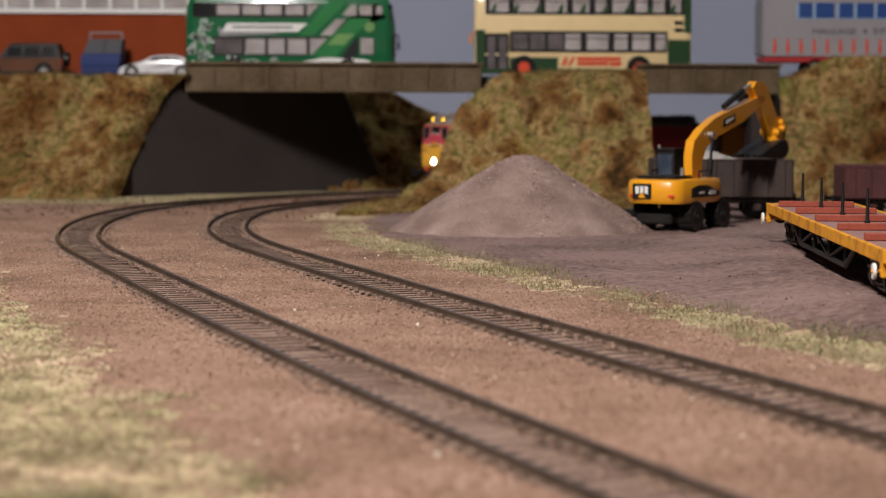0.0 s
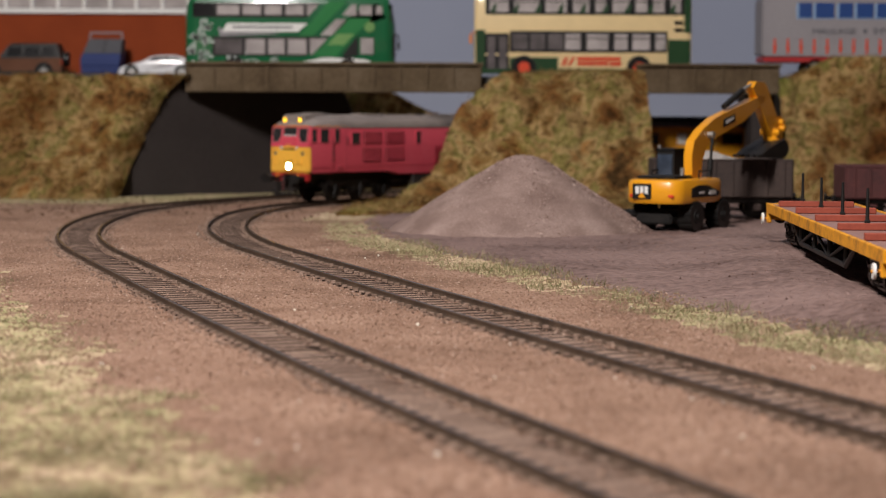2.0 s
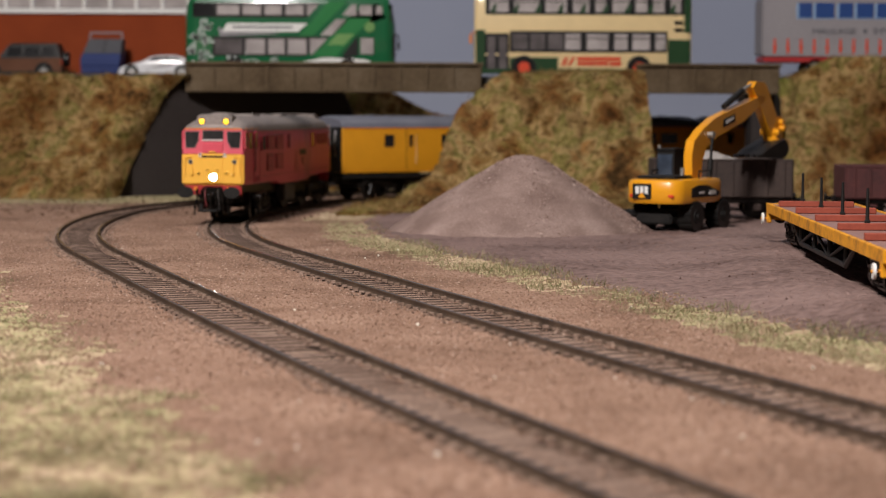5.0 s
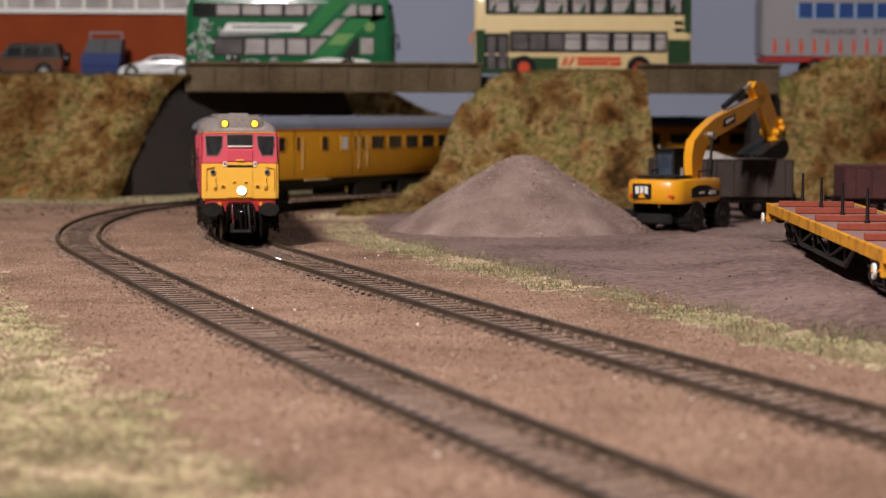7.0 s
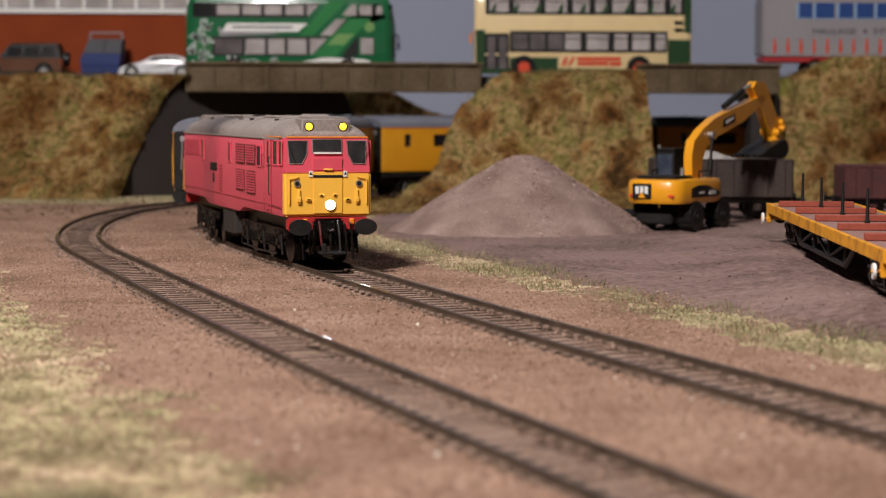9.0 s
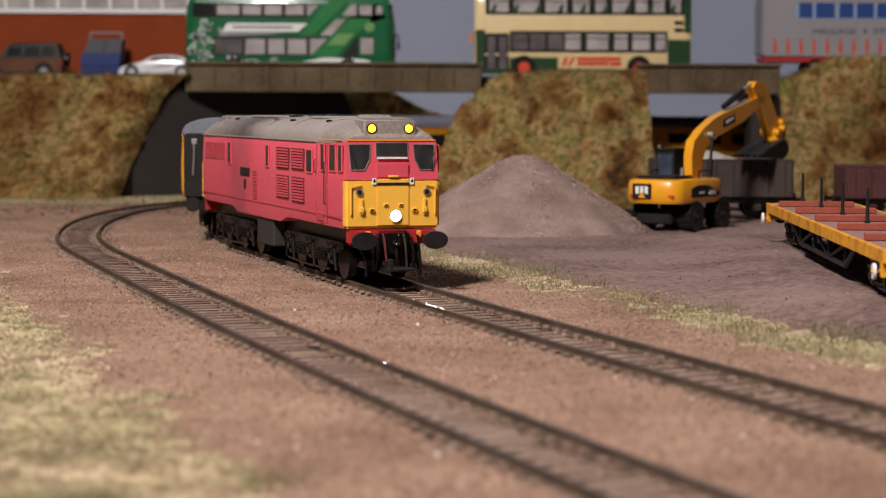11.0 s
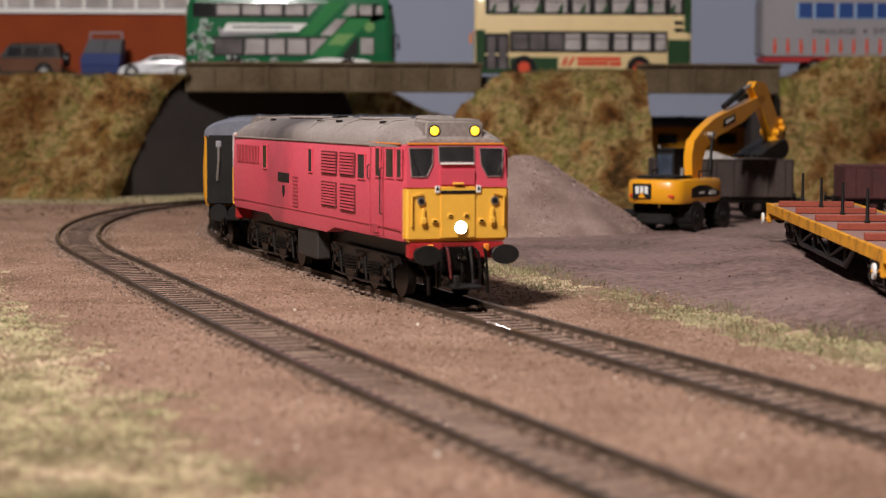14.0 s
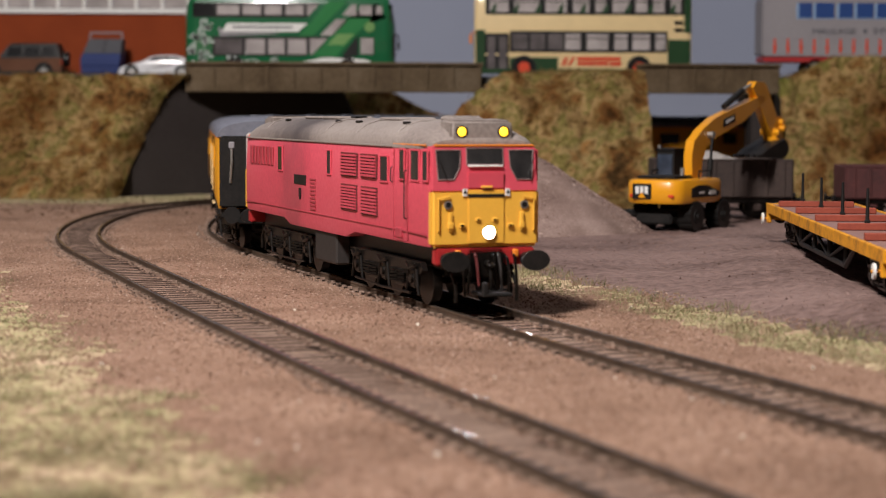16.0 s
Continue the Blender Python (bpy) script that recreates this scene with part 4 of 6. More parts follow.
def coach(label, L, windows, pivots):
    c = thing("test_coach", label, "railway coach", group="coaches of the train")
    w = 17.0
    sect = [(-16, 16.2), (16, 16.2), (w, 20), (w + 0.1, 31), (w - 0.5, 43.4), (-w + 0.5, 43.4), (-w - 0.1, 31), (-w, 20)]
    part("body_shell", Mesh().loft([[(x, y * k, z) for y, z in sect] for x, k in ((-L + 1.5, 0.95), (-L + 3, 1), (-3, 1), (-1.5, 0.95))]), COACHYELLOW, c, "deep yellow body shell")
    ring = lambda x, h, zt: [(x, h * math.cos(math.pi * i / 14), 43.4 + (zt - 43.4) * math.sin(math.pi * i / 14) ** 0.75) for i in range(15)]
    roof = part("roof", Mesh().loft([ring(-L + 1, 16.2, 49.4), ring(-L + 4, 16.8, 50.6), ring(-4, 16.8, 50.6), ring(-1, 16.2, 49.4)]), COACHROOF, c, "blue-grey arched roof", smooth=50)
    for i in range(6):
        part("roof_vent", Mesh().box(-L * (i + 0.6) / 6.2 - 2.5, -L * (i + 0.6) / 6.2 + 2.5, 4, 8, 49.6, 51.0, 0.4), COACHROOF, roof)
    for x, s in ((-0.6, 1), (-L + 0.6, -1)):
        e = part("coach_end", Mesh().box(min(x - s * 1.2, x + s * 0.6), max(x - s * 1.2, x + s * 0.6), -15.6, 15.6, 16.4, 43.8, 0.8, 2), BLACK, c, "dull black gangway end")
        part("gangway", Mesh().box(min(x, x + 3.2 * s), max(x, x + 3.2 * s), -5.5, 5.5, 18, 45, 0.8), GANGWAY, e, "pale grey gangway door")
        for yy in (-11, 11):
            part("jumper_cable", Mesh().pipe([(x + 0.8 * s, yy, 39), (x + 1.4 * s, yy, 34), (x + 0.8 * s, yy * 1.05, 26)], 0.5), STEEL, e)
            part("tail_lamp", Mesh().box(x - 1, x + 1, yy - 1.1, yy + 1.1, 39, 41.6, 0.3), CURTAIN, e)
            part("buffer", Mesh().rod((x, yy, 14), (x + 5 * s, yy, 14), 1.3, n=12).rod((x + 5 * s, yy, 14), (x + 6 * s, yy, 14), 3.2, n=18), BLACK, e)
    for s in (-1, 1):
        y = s * (w + 0.05)
        for x0, x1, pale in windows:
            part("window", Mesh().box(x0, x1, min(y - 0.5 * s, y + 0.15 * s), max(y - 0.5 * s, y + 0.15 * s), 31.4, 39.2, 0.35, 2), WHITE if pale else DARKGLASS, c)
            rim = Mesh()
            for a, b in (((x0, 31.4), (x1, 31.4)), ((x1, 31.4), (x1, 39.2)), ((x1, 39.2), (x0, 39.2)), ((x0, 39.2), (x0, 31.4))):
                rim.rod((a[0], y, a[1]), (b[0], y, b[1]), 0.3, n=5)
            part("window_rim", rim, COACHYELLOW, c)
            if x0 - x1 > -5:
                # cream puts the rail's yellow-tan highlight into its colour
                part("handrail", Mesh().rod((x0 - 2, y + 0.5 * s, 21), (x0 - 2, y + 0.5 * s, 39), 0.16, n=6), CREAM, c)
                part("door_seam", Mesh().box(x1 + 1.8, x1 + 2.1, y - 0.1, y + 0.1, 18, 43), SOOT, c, smooth=0)
        part("footboard", Mesh().box(-85, -60, y - 0.6, y + 0.6, 15.2, 15.7, 0.1), CREAM, c)
        part("cantrail_line", Mesh().box(-L + 3, -3, min(s * 16.2, s * 16.75), max(s * 16.2, s * 16.75), 42.6, 43.3), ORANGE, c, "thin orange line under the roof", smooth=0)
        part("solebar", Mesh().box(-L + 3, -3, s * 14 - 1, s * 14 + 1, 12.5, 16.4, 0.4), BLACK, c)
        for x in (-0.42 * L, -0.58 * L):
            part("battery_box", Mesh().box(x - 14, x + 14, s * 12 - 3, s * 12 + 3, 5, 12.6, 0.5), BLACK, c)
    part("underframe", Mesh().box(-L + 4, -4, -9, 9, 10, 16.4, 0.5), BLACK, c)
    bogies = [wheelset_bogie(c, -p, 34, 2, SOOT) for p in pivots]
    return c, bogies


COACHYELLOW = paint("deep_yellow_paint", (0.62, 0.27, 0.012), 0.42)
# Body crimson darkened: shade painted into louvres, door edges, footsteps and sill line.
SHADECRIMSON = paint("shaded_crimson_paint", (0.40, 0.045, 0.065), 0.5)
# Cab glass mottled between two dark greys.
CABPANE = material("mottled_cab_glass", [(0.010, 0.010, 0.011), (0.04, 0.038, 0.038)], 0.14, 0, 160, 90, 0, 0, 0.6)
GANGWAY = material("pale_gangway_door", [(0.36, 0.31, 0.29), (0.46, 0.41, 0.39)], 0.6, 0, 700, 60)
RIMGREY = material("worn_window_rim", [(0.16, 0.06, 0.06), (0.26, 0.20, 0.195)], 0.5, 0.1, 900, 120)
# Red of one brake pipe, also used as painted gap shade in the grilles.
DARKRED = material("pipe_and_shade_red", [(0.07, 0.012, 0.012), (0.16, 0.02, 0.02)], 0.6, 0, 900, 80)
COACHROOF = material("blue_grey_roof", [(0.11, 0.115, 0.145), (0.16, 0.165, 0.20)], 0.5, 0, 500, 40)
# ---------------------------------------------------------------- goods yard
def sand_pile():
    n, m = 120, 46
    verts, faces = [], []
    for j in range(m + 1):
        for i in range(n):
            a, k = 2 * math.pi * i / n, j / m
            edge = 1 + 0.05 * noise.noise((math.cos(a) * 1.5, math.sin(a) * 1.5, 0))
            x, y = 37 + 62 * k * edge * math.cos(a), 890 + 64 * k * edge * math.sin(a)
            q = 1 - k
            z = 41.5 * (1 - math.sqrt(k * k + 0.032)) - 1.0
            z += 1.9 * noise.noise((x * 0.05, y * 0.05, 8)) * (q > 0.03) + 0.35 * noise.noise((x * 0.5, y * 0.5, 8))
            verts.append((x * MM, y * MM, z * MM))
    for j in range(m):
        for i in range(n):
            i2 = (i + 1) % n
            faces.append((j * n + i, j * n + i2, (j + 1) * n + i2, (j + 1) * n + i))
    p = thing("sand_pile", "conical pile of grey-brown sand on the yard", "sand pile")
    sheet("sand_cone", verts, faces, SAND, p)
    grains = []
    for _ in range(7000):
        a, k = random.uniform(0, 2 * math.pi), math.sqrt(random.random()) * 0.99
        x, y = 37 + 61 * k * math.cos(a), 890 + 63 * k * math.sin(a)
        z = 41.5 * (1 - math.sqrt(k * k + 0.032)) - 0.9 + 1.9 * noise.noise((x * 0.05, y * 0.05, 8))
        grains.append((x, y, z, random.uniform(0.3, 0.75)))
    g = stones("coarse_sand", grains, SANDGRAIN, p)
    g["kind"] = "stuff"


def wheel_pair(parent, x, r, mat):
    w = Mesh().rod((0, -9, r), (0, 9, r), 0.9, n=8)
    for s in (-1, 1):
        w.rod((0, 7 * s, r), (0, 9.6 * s, r), r, n=22)
    part("wheelset", w, mat, parent, at=mm(x, 0, 0.02))


def mineral_wagon(at, loaded):
    """A short open wagon; x along the track, seen from its side."""
    mat = WAGONBROWN if loaded else WAGONRED
    w = thing("open_wagon", "dirty brown open mineral wagon heaped with grey gravel" if loaded else "faded maroon open wagon standing on the siding", "railway wagon", at, group="open wagons")
    h = 34.0 if loaded else 31.0
    z0, z1 = (11.0, 29.4) if loaded else (10.5, 26.4)
    for y in (-15, 15):
        part("side", Mesh().box(-h, h, y - 0.7, y + 0.7, z0, z1, 0.3), mat, w)
        part("top_rail", Mesh().box(-h - 0.4, h + 0.4, y - 1.1, y + 1.1, z1 - 0.6, z1 + 0.5, 0.25), mat, w)
        for i in range(8):
            x = -h + 2 * h * (i + 0.5) / 8
            part("rib", Mesh().box(x - 0.6, x + 0.6, min(y, y * 1.1), max(y, y * 1.1), z0, z1 - 0.4, 0.2), mat, w)
        part("solebar", Mesh().box(-h, h, y * 0.86 - 0.8, y * 0.86 + 0.8, 7.8, 11.2, 0.3), SOOT, w)
        for x in (-17, 17):
            part("axle_guard", Mesh().slab([(x - 5, 9), (x + 5, 9), (x + 2, 2.5), (x - 2, 2.5)], "y", y * 0.8 - 0.5, y * 0.8 + 0.5), SOOT, w)
            part("axlebox", Mesh().box(x - 2, x + 2, y * 0.86 - 1.2, y * 0.86 + 1.2, 4, 7.6, 0.5), mat, w)
        part("brake_lever", Mesh().pipe([(-20, y * 0.95, 6.2), (2, y * 0.95, 5.0), (16, y * 0.95, 3.2)], 0.4), SOOT, w)
    for x in (-h, h):
        part("end", Mesh().box(x - 0.7, x + 0.7, -15, 15, z0, z1, 0.3), mat, w)
        s = 1 if x > 0 else -1
        for y in (-11.4, 11.4):
            part("buffer", Mesh().rod((x, y, 9.5), (x + 5 * s, y, 9.5), 1.1, n=10).rod((x + 5 * s, y, 9.5), (x + 6 * s, y, 9.5), 2.7, n=16), SOOT, w)
    part("floor", Mesh().box(-h, h, -15, 15, z0 - 0.4, z0 + 0.6), mat, w)
    for x in (-17, 17):
        wheel_pair(w, x, 6.2, SOOT)
    if loaded:
        g = Mesh()
        bmesh.ops.create_grid(g.bm, x_segments=44, y_segments=24, size=1)
        for v in g.bm.verts:
            x, y = v.co.x * 33.2, v.co.y * 14.2
            v.co = Vector((x, y, z1 - 1.5 + 5.5 * math.exp(-((x + 6) / 13) ** 2 - (y / 9) ** 2) + 0.9 * noise.noise((x * 0.5, y * 0.5, 1))))
        solid("gravel_load", g, GRAVEL, "grey gravel heaped in the open wagon", "gravel", at, smooth=60)


def flat_wagon():
    """A long bogie bolster wagon; x forward towards the viewer, y to its left."""
    a = -90 - 2.8
    w = thing("flat_wagon", "long flat bogie wagon with yellow sides and red-brown bolsters", "railway wagon", mm(133, 505, 3.0, 0, 0, a))
    L = 260.0
    deck = part("deck", Mesh().box(-L, 0, -16.5, 16.5, 12.8, 14.4, 0.2), DECK, w, "worn pink-brown deck")
    for s in (-1, 1):
        y = s * 17.0
        so = part("solebar", Mesh().box(-L - 0.5, 0.5, y - 0.7, y + 0.7, 11, 14.9, 0.25), WAGONYELLOW, w, "yellow side beam with lashing rings")
        for i in range(30):
            x = -L + 8 + (L - 16) * i / 29
            part("lashing_ring", Mesh().rod((x, y - 0.4, 12.6), (x, y + 0.4 + 0.9 * s, 12.6), 1.0, n=8).rod((x + 1.9, y - 0.3, 12.2), (x + 1.9, y + 0.3 + 0.45 * s, 12.2), 0.5, n=8), WAGONYELLOW, so)
        tr = Mesh().pipe([(-L + 62, s * 14.5, 11), (-L + 80, s * 14.5, 4.2), (-80, s * 14.5, 4.2), (-62, s * 14.5, 11)], 0.9)
        for k in range(4):
            x = -L + 80 + k * (L - 160) / 3
            tr.rod((x, s * 14.5, 4.2), (x, s * 14.5, 12), 0.8, n=8)
            if k < 3:
                x2 = x + (L - 160) / 3
                tr.rod((x, s * 14.5, 11) if k % 2 else (x, s * 14.5, 4.4), (x2, s * 14.5, 4.4) if k % 2 else (x2, s * 14.5, 11), 0.6, n=8)
        part("truss", tr, BLACK, w, "black underframe truss")
    part("centre_sill", Mesh().box(-L + 4, -4, -6, 6, 8, 12.9, 0.4), BLACK, w)
    for x, s in ((0, 1), (-L, -1)):
        e = part("headstock", Mesh().box(min(x, x + s * 1.6), max(x, x + s * 1.6), -16.6, 16.6, 8.2, 14.7, 0.3), WAGONYELLOW, w)
        for y in (-11.4, 11.4):
            part("buffer_shank", Mesh().rod((x, y, 9.2), (x + 5.4 * s, y, 9.2), 1.3, n=12), WAGONYELLOW, e)
            part("buffer_head", Mesh().rod((x + 5.2 * s, y, 9.2), (x + 6.4 * s, y, 9.2), 2.7, n=20), SOOT, e)
        for yy in (-1, 1):
            part("brake_bracket", Mesh().box(min(x - s * 1, x - s * 4), max(x - s * 1, x - s * 4), yy * 16.9 - 0.9, yy * 16.9 + 0.9, 7.2, 11.4, 0.3), WAGONYELLOW, e)
            hw = part("brake_wheel", Mesh().rod((x - s * 3, yy * 19.0, 8.9), (x - s * 3, yy * 19.8, 8.9), 2.15, n=20), WHITE, e, "white handbrake wheel")
            part("brake_spindle", Mesh().rod((x - s * 3, yy * 17, 8.9), (x - s * 3, yy * 20.2, 8.9), 0.5, n=8), WAGONYELLOW, hw)
        part("hook", Mesh().pipe([(x, 0, 9), (x + 4 * s, 0, 9), (x + 4.5 * s, 0, 7.6)], 0.6), SOOT, e)
    for i in range(5):
        x = -L + 22 + 49 * i
        b = thing("bolster", "red-brown timber bolster lying across the flat wagon", "bolster", mm(133, 505, 3.0, 0, 0, a) @ mm(x, 0, 14.45), group="bolsters")
        part("beam", Mesh().box(-1.4, 1.4, -15.5, 13, 0, 2.2, 0.25), BOLSTER, b)
        if i < 4:
            part("stanchion", Mesh().box(-0.9, 0.9, -7.3, -5.7, 2.0, 3.2, 0.2).rod((0, -6.5, 2.5), (0, -6.5, 13.0), 0.65, 0.45, n=8), BLACK, b, "black upright post")
    for x in (-36, -L + 36):
        wheelset_bogie(w, x, 24, 2, SOOT, 6.0, 11.0, 5.2)


def excavator():
    """A wheeled excavator; x forwards along its boom, y to its left, seen from behind."""
    a = 56.3
    at = mm(109.2, 895, -0.3, 0, 0, a)
    e = thing("wheeled_excavator", "glossy yellow wheeled excavator with its boom over a wagon", "excavator", at)
    part("chassis", Mesh().box(-16, 22, -9, 9, 5.5, 9.5, 0.8, 2).box(-6, 6, -7, 7, 9, 12.5, 0.6), BLACK, e)
    for x in (-11, 17):
        for s in (-1, 1):
            t = part("wheel", Mesh().rod((0, -3.4, 0), (0, 3.4, 0), 6.6, n=28), RUBBER, e, at=mm(x, s * 11.5, 6.6))
            tr = Mesh()
            for k in range(14):
                c = 2 * math.pi * k / 14
                tr.box(-0.7, 0.7, -3.5, 3.5, 6.1, 7.0, turn=Matrix.Rotation(c, 3, "Y"))
            part("tread", tr, RUBBER, t, smooth=0)
            part("rim", Mesh().rod((0, 2.6 * s, 0), (0, 3.7 * s, 0), 3.4, n=18).rod((0, 3.4 * s, 0), (0, 4.3 * s, 0), 1.4, n=12), BLACK, t)
    part("dozer_blade", Mesh().box(-25.5, -23.5, -9, 9, 3.2, 8, 0.7, 2).box(-25, -14, -8, -5, 4, 6.4, 0.5).box(-25, -14, 5, 8, 4, 6.4, 0.5), BLACK, e, "black rear stabiliser blade")
    part("outrigger", Mesh().pipe([(-15, 8, 7), (-20, 16, 8), (-22, 25, 6)], 1.7).box(-24.5, -19.5, 23, 30, 3.4, 6, 0.8), BLACK, e)
    plan = [(-26, -12.5), (-28, -8), (-28.6, 0), (-28, 8), (-26, 12.5), (-22, 14.2), (12, 14.2), (17, 13), (17, -13), (12, -14.2), (-22, -14.2)]
    sh = Mesh().loft([[(x * 0.97, y * 0.97, 12.6) for x, y in plan], [(x, y, 14.0) for x, y in plan], [(x, y, 21.8) for x, y in plan], [(x * 0.96, y * 0.96, 23.2) for x, y in plan], [(x * 0.86, y * 0.86, 23.6) for x, y in plan]])
    house = part("upper_body", sh, MACHINE, e, "rounded yellow engine house", smooth=40)
    part("engine_lid", Mesh().box(-22, -3, -9, 11, 23.3, 25.0, 0.7, 2), BLACK, house)
    part("exhaust", Mesh().rod((-11, -7, 24.5), (-11, -7, 28.5), 1.0, n=12), SILVER, house)
    part("rear_badge", Mesh().box(-29.0, -27.9, -0.5, 9.0, 14.6, 21.6, 0.2), BLACK, house)
    part("rear_mark", Mesh().box(-29.2, -28.8, 1.0, 2.8, 17.0, 20.4, 0.1).box(-29.2, -28.8, 3.4, 5.0, 17.0, 20.4, 0.1).box(-29.2, -28.8, 5.6, 7.4, 17.0, 20.4, 0.1), WHITE, house)
    part("rear_triangle", Mesh().slab([(2.2, 15.2), (6.0, 15.2), (4.1, 17.8)], "x", -29.4, -28.9), MACHINE, house)
    for s in (-1, 1):
        y = s * 14.3
        part("side_panel", Mesh().slab([(-16, 15.2), (11, 15.2), (13, 17.2), (0, 20.6), (-9, 20.8), (-16, 19.4)], "y", min(y, y + 0.25 * s), max(y, y + 0.25 * s)), BLACK, house)
        part("side_mark", Mesh().box(1.5, 8.5, min(y, y + 0.4 * s), max(y, y + 0.4 * s), 16.2, 18.2), WHITE, house)
        part("model_mark", Mesh().box(-8.5, -3.5, min(y, y + 0.4 * s), max(y, y + 0.4 * s), 16.8, 17.8), WHITE, house)
        part("tail_light", Mesh().box(-28.0, -26.9, s * 9.8 - 1.4, s * 9.6 + 1.4, 15.4, 16.8, 0.3), LOGORED, house)
        part("hand_rail", Mesh().pipe([(-4, s * 12, 23), (-4, s * 12, 27), (8, s * 12, 27), (8, s * 12, 23)], 0.4), BLACK, house)
    cab = part("cab", Mesh().loft([[(2, 3.5, 22), (17, 3.5, 22), (17, 13.5, 22), (2, 13.5, 22)], [(2.4, 4, 35.4), (14, 4, 36), (14, 13, 36), (2.4, 13, 35.4)]]), BLACK, e, "black glazed cab")
    part("rear_window", Mesh().box(1.7, 2.3, 4.8, 12.4, 24.6, 34.2, 0.2), CABGLASS, cab)
    part("side_window", Mesh().box(4, 14.5, 13.1, 13.8, 25, 34.4, 0.3), CABGLASS, cab)
    part("cab_roof", Mesh().box(1.6, 15, 3.4, 13.8, 35.6, 37, 0.6, 2), BLACK, cab)
    part("beacon", Mesh().rod((3, 12, 37), (3, 12, 38.6), 0.7, n=10), SILVER, cab)

    def arm(pts, width, mat, name, label=""):
        """A boxed arm: an outline in the x-z plane with two faces."""
        return part(name, Mesh().slab(pts, "y", -4 - width, -4 + width), mat, e, label, smooth=30)
    lower = [(1, 23), (10, 23), (11.5, 31.3), (15.5, 37.3), (27, 42.4), (56, 49.5), (79, 58.8), (81, 61), (77, 62.4), (49, 56.6), (25, 51.4), (11.5, 46.0), (2.6, 40.6), (0.4, 34)]
    arm(lower, 2.1, MACHINE, "boom", "curved yellow boom")
    for s in (-1, 1):
        part("boom_badge", Mesh().slab([(33, 46.8), (46, 49.6), (46, 53.2), (33, 50.4)], "y", -4 + s * 2.1 - 0.15, -4 + s * 2.1 + 0.15), BLACK, e)
        part("boom_mark", Mesh().slab([(36, 48.6), (44, 50.4), (44, 51.8), (36, 50.0)], "y", -4 + s * 2.1 - 0.3, -4 + s * 2.1 + 0.3), WHITE, e)
        part("boom_ram", Mesh().rod((14, -4 + s * 4.2, 20), (15.8, -4 + s * 4.2, 32), 1.3, n=12).rod((15.8, -4 + s * 4.2, 32), (17.4, -4 + s * 4.2, 43.4), 0.7, n=10), BLACK, e)
        part("boom_pin", Mesh().rod((17.4, -4 + s * 2, 43.4), (17.4, -4 + s * 5, 43.4), 1.5, n=14), SILVER, e)
    part("stick_ram", Mesh().rod((38, -4, 56.5), (58, -4, 64.4), 1.5, n=14), BLACK, e)
    part("ram_rod", Mesh().rod((58, -4, 64.4), (68, -4, 67.6), 0.8, n=10), SILVER, e)
    arm([(66, 66), (70, 69), (79, 69), (83, 66.2), (93.5, 54), (99, 47.5), (98, 42.4), (92, 40), (87, 44.5), (72, 60.5)], 2.1, MACHINE, "stick", "yellow stick arm")
    part("bucket_link", Mesh().pipe([(90, -4, 55), (99, -4, 49), (96, -4, 38)], 1.5).rod((99, -8, 49), (99, 0, 49), 1.6, n=12).rod((94, -8, 40), (94, 0, 40), 1.6, n=12), MACHINE, e)
    part("coupler", Mesh().box(90, 100, -7.5, -0.5, 38.5, 46, 1.0, 2).rod((92, -9, 44), (92, 1, 44), 1.7, n=12).rod((99, -9, 46), (99, 1, 46), 1.5, n=12).box(94, 103, -6, -2, 44, 52, 0.8, 2), MACHINE, e, "yellow bucket coupler with pins")
    bk = Mesh().slab([(98, 38.5), (94, 40.5), (89, 39.6), (74, 36), (66, 33), (68, 32.2), (84, 31.4), (95, 31.6), (99.5, 34.8)], "y", -11, 3)
    part("bucket", bk, BLACK, e, "black digging bucket")
    teeth = Mesh()
    for k in range(5):
        teeth.box(63.5, 68.5, -10.8 + 3.1 * k, -9.4 + 3.1 * k, 32, 33.4, 0.2)
    part("bucket_teeth", teeth, BLACK, e)


CABGLASS = material("blue_tinted_glass", [(0.03, 0.04, 0.06), (0.10, 0.13, 0.18)], 0.08, 0, 90, 50)
# ---------------------------------------------------------------- upper road
def road_wheel(parent, x, y, r, hub_mat, wide=3.4, face=-1):
    w = part("wheel", Mesh().rod((0, -wide / 2, 0), (0, wide / 2, 0), r, n=26), RUBBER, parent, at=mm(x, y, r))
    part("hub", Mesh().rod((0, face * wide * 0.3, 0), (0, face * wide * 0.56, 0), r * 0.62, n=20).rod((0, face * wide * 0.5, 0), (0, face * wide * 0.64, 0), r * 0.25, n=12), hub_mat, w)
    return w


def bus_shell(L, H, W=32.0, ends=((0.0, 1.6, 3.0), (1.2, 0.6, 1.2), (3.5, 0.0, 0.0))):
    """A rounded double-deck body from x = 0 (front) to L, its near side at y = 0."""
    rings = []
    for x, inset, drop in [*ends, *((L - x, i, d) for x, i, d in ends[::-1])]:
        q = []
        for u, v in ((0.6, 2.4), (0.0, 4.0), (0.0, H - 7), (0.5, H - 3.4), (2.0, H - 1.0), (5, H), (W - 5, H), (W - 2, H - 1.0), (W - 0.5, H - 3.4), (W, H - 7), (W, 4), (W - 0.6, 2.4)):
            q.append((x, inset + u * (W - 2 * inset) / W, v - (drop if v > H / 2 else 0)))
        rings.append(q)
    return Mesh().loft(rings)


def face(x0, x1, z0, z1, proud=0.25, r=0.0):
    return Mesh().box(x0, x1, -proud, 0.3, z0, z1, r, 2 if r else 1)


def shape(pts, proud=0.25):
    return Mesh().slab(pts, "y", -proud, 0.3)


